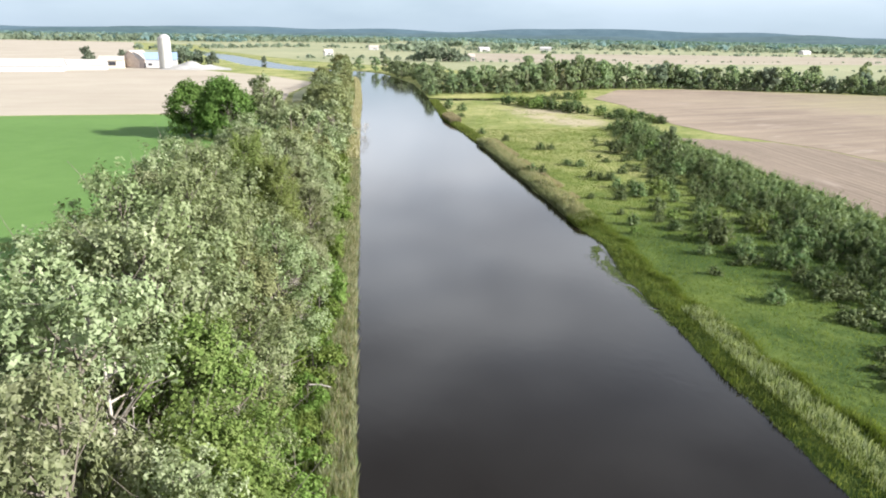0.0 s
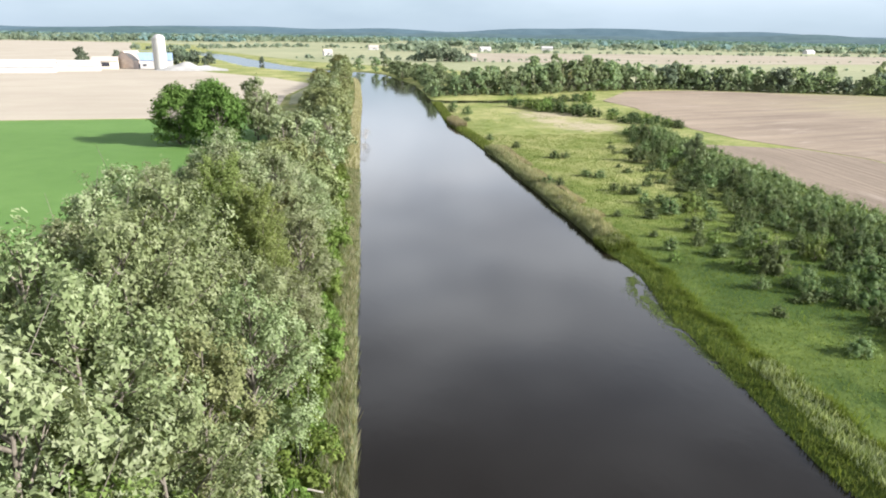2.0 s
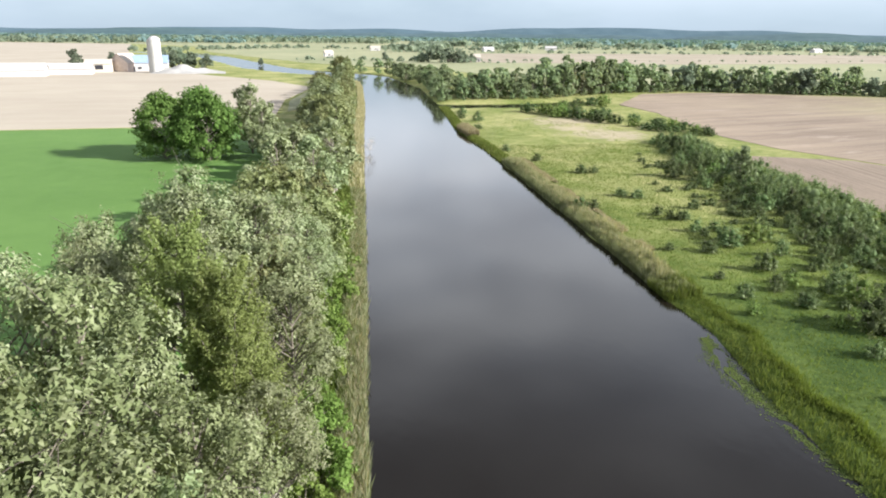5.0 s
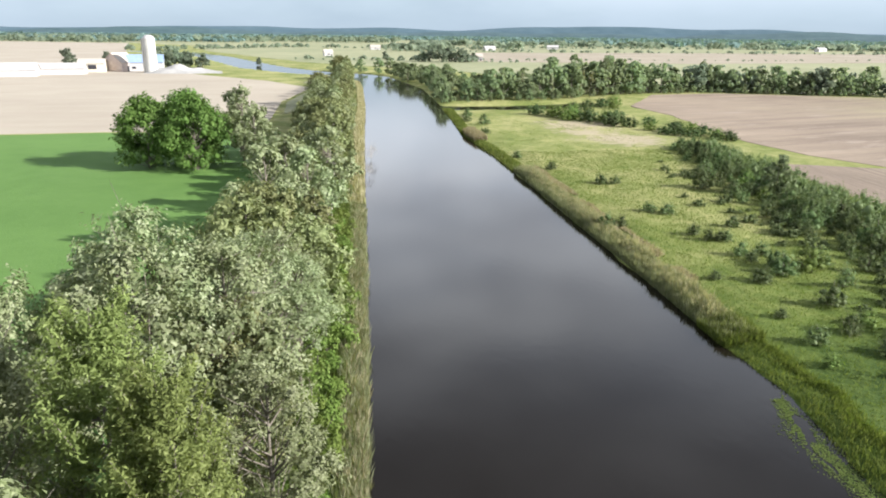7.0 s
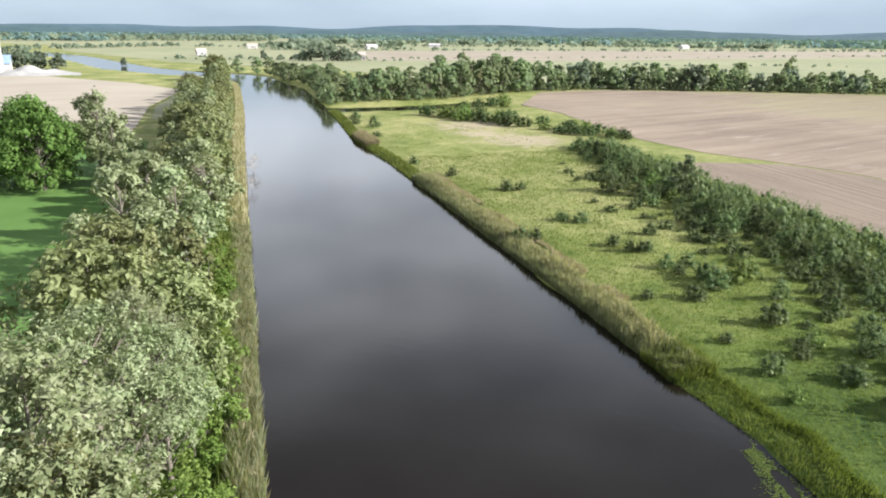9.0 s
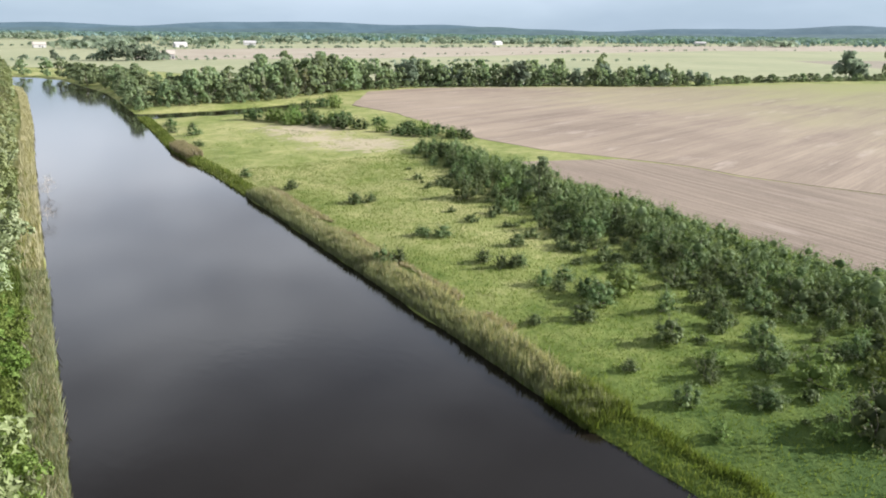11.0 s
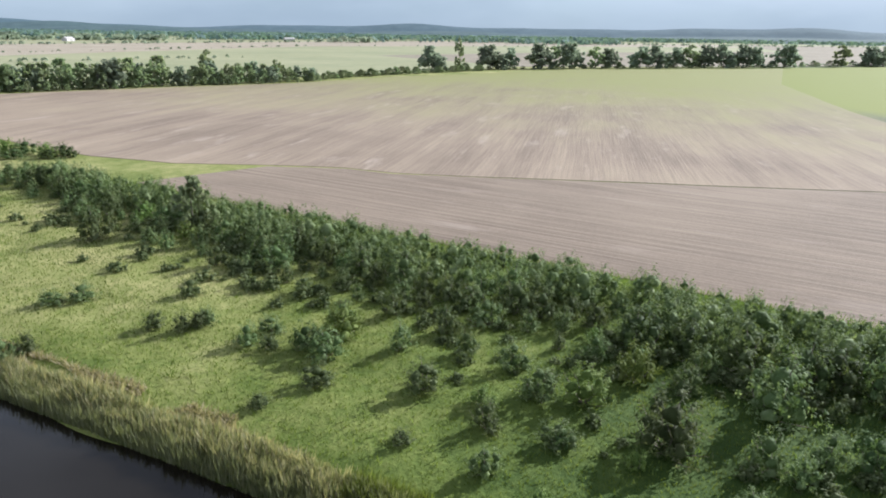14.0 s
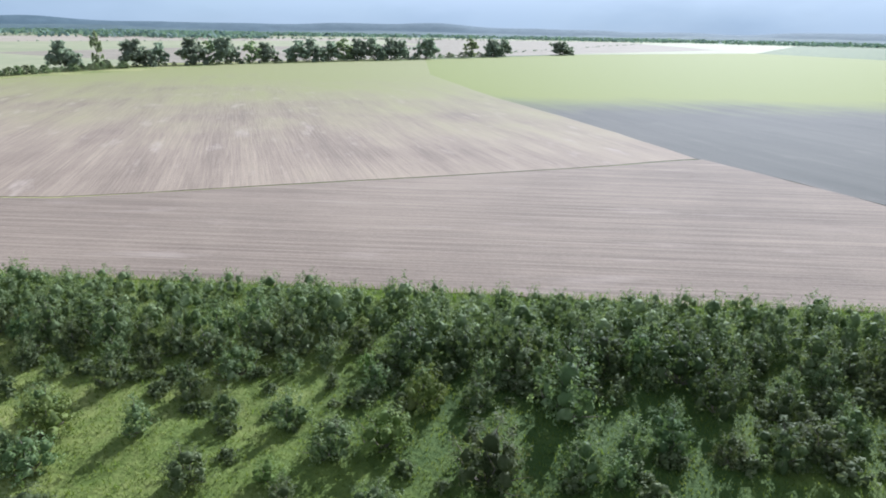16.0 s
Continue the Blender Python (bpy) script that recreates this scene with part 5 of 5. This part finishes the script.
xs = bank_x(RIGHT_RUN, ys) + np.interp(ys, [30, 45, 56, 66, 78, 89], [5.5, 4.6, 3.6, 3.0, 2.6, 2.6]) + 0.35 * gr.normal(size=12000) + 0.25 * np.sin(ys * 0.9)
blades("bank_grass_ridge", xs, ys, 0.42, 0.06, 0.5, M_GRASS, "bright yellow-green grass ridge along the low bank", 24, clump=0.3)
xs, ys = strip(RIGHT_RUN, 166, 282, -0.2, 2.6, 7000)
blades("sedge_bank_far", xs, ys, 0.6, 0.14, 0.3, M_SEDGE, "short green sedge along the far bank", 6, category="sedge")
# west bank: dry reeds at the water, green sedge behind
xs, ys = strip(LEFT_RUN, -20, 140, -2.0, 0.2, 34000)
blades("west_reeds", xs, ys, 0.95, 0.05, 0.4, M_REED_GREEN, "pale tangled reeds along the west bank", 7, category="reeds", clump=0.25)
xs, ys = strip(LEFT_RUN, -20, 140, -1.6, 0.1, 9000)
blades("west_reeds_dry", xs, ys, 1.0, 0.045, 0.45, M_REED, "straw-coloured reeds along the west bank", 25, category="reeds", clump=0.25)
xs, ys = strip(LEFT_RUN, 140, 400, -2.4, 0.1, 9000)
blades("west_reeds_far", xs, ys, 1.5, 0.16, 0.25, M_REED, "pale reeds under the far bank trees", 8, category="reeds")
xs, ys = strip(LEFT_RUN, -20, 200, -4.5, -0.8, 20000)
blades("west_sedge", xs, ys, 0.9, 0.08, 0.35, M_SEDGE, "green undergrowth below the bank trees", 9, category="sedge", clump=0.2)
# meadow
n = 110000
ys = -20 + 205 * gr.uniform(size=n) ** 0.9
xs = bank_x(RIGHT_RUN, ys) + 2.0 + gr.uniform(size=n) * 40
keep = xs < np.interp(ys, [0, 75, 150, 190], [68, 71, 77, 80])
blades("meadow_grass", xs[keep], ys[keep], 0.20, 0.065, 1.0, M_GRASS, "rough yellow-green meadow grass", 10, clump=0.12)
# coarse weeds in drifts
n = 30000
ys = gr.uniform(-20, 240, n)
xs = bank_x(RIGHT_RUN, ys) + 2 + gr.uniform(size=n) * 42
dr = np.array([noise.noise(Vector((a * 0.16, b * 0.11, 2.0))) + 0.5 * noise.noise(Vector((a * 0.6, b * 0.6, 5.0))) for a, b in zip(xs, ys)])
keep = (dr > 0.12) & (xs < np.interp(ys, [0, 75, 150, 190, 250], [68, 71, 77, 80, 84]))
blades("meadow_weeds", xs[keep], ys[keep], 0.28, 0.08, 0.9, M_SEDGE, "darker green weeds in drifts", 11, category="weeds")
# grass margin between hedge and field
n = 12000
ys = gr.uniform(5, 186, n)
xs = np.interp(ys, [0, 40, 75, 110, 150, 190], [67.2, 68.2, 70.8, 73.8, 77.0, 80.0]) + gr.uniform(-0.5, 3.0, n)
blades("field_margin", xs, ys, 0.5, 0.07, 0.6, M_GRASS, "bright grass margin along the tilled field", 12)
# floating weed by the low bank
n = 9000
ys = gr.uniform(55, 88, n)
strand = np.interp(ys, [55, 62, 68, 72, 76, 80, 88], [0.1, -0.1, -0.4, -1.1, -1.5, -1.3, -0.4])
xs = bank_x(RIGHT_RUN, ys) + strand + gr.normal(size=n) * np.interp(ys, [55, 68, 76, 79, 88], [0.3, 0.5, 0.6, 0.35, 0.2])
dr = np.array([noise.noise(Vector((a * 0.9, b * 0.45, 8.0))) for a, b in zip(xs, ys)])
keep = dr > np.interp(ys, [55, 76, 80, 88], [-0.3, -0.25, 0.15, 0.3])
cs = np.stack([xs[keep], ys[keep], np.full(keep.sum(), 0.02)], 1)
nr = np.tile((0.0, 0.0, 1.0), (len(cs), 1)) + gr.normal(size=cs.shape) * 0.12
tagged(new("floating_weed", leaves_mesh("floating_weed", cs, 0.04 + 0.06 * gr.uniform(size=len(cs)), nr, gr, M_SEDGE, 0.8)), "green weed floating at the bank", "water weed", kind="stuff")


# dead brush and bare limbs in the west row
def dead_tree(name, x, y, h, spread, seed, label, branches=34):
    rng = np.random.default_rng(seed)
    z0 = float(ground_height(np.array([x]), np.array([y]))[0])
    limbs = [([(0, 0, -0.2), (0.1, 0.05, h * 0.5), (0.15, -0.1, h)], (0.012 * h, 0.008 * h, 0.002 * h), 6)]
    for _ in range(branches):
        z = h * rng.uniform(0.25, 0.95)
        a = rng.uniform(0, 6.28)
        r = spread * (1.1 - 0.6 * z / h) * rng.uniform(0.5, 1)
        e = np.array([r * math.cos(a), r * math.sin(a), z + r * rng.uniform(0.1, 0.7)])
        limbs.append((((0.05, 0, z), e * (0.5, 0.5, 0) + (0, 0, z + 0.1 * r), e), (0.005 * h, 0.003 * h, 0.001 * h), 4))
        for _ in range(3):
            q = 0.4 + 0.6 * rng.uniform()
            s = np.array([e[0] * q, e[1] * q, z + (e[2] - z) * q])
            limbs.append(((s, s + rng.normal(size=3) * 0.22 * spread), (0.004 * h, 0.001 * h), 3))
    ob = new(name)
    ob.matrix_world = pose(x, y, z0)
    part_mesh("trunk", tubes_mesh("trunk", limbs, M_BARK_PALE), ob)
    return tagged(ob, label, "dead tree")


dead_tree("dead_conifer", -4.4, 54.5, 5.3, 1.6, 1, "bare grey dead conifer among the bank bushes", 60)
dead_tree("bare_tree", -9.2, 24.5, 14.5, 3.2, 2, "leafless pale tree in the bank row")
dead_tree("bare_tree", -12.6, 33.5, 15.5, 3.2, 3, "leafless pale tree in the bank row")
dead_tree("birch_trunk", -2.8, 132.5, 9.5, 1.0, 4, "slim bare white-barked tree on the bank", 14)
dead_tree("drowned_bush", 4.1, 181, 3.6, 3.2, 5, "bare drowned bush leaning over the water", 26)
dead_tree("drowned_bush", 3.2, 164.5, 2.2, 1.8, 6, "bare drowned bush at the water's edge", 26)
log_ob = new("fallen_log", tubes_mesh("fallen_log", [([(-0.75, -0.05, 0), (0, 0.03, 0.06), (0.75, -0.02, 0.02)], (0.07, 0.06, 0.045), 8)], M_BARK_PALE))
log_ob.matrix_world = pose(-2.4, 44.2, 1.5, 0, 8, -8)
tagged(log_ob, "short pale log lying across the bank reeds", "log")
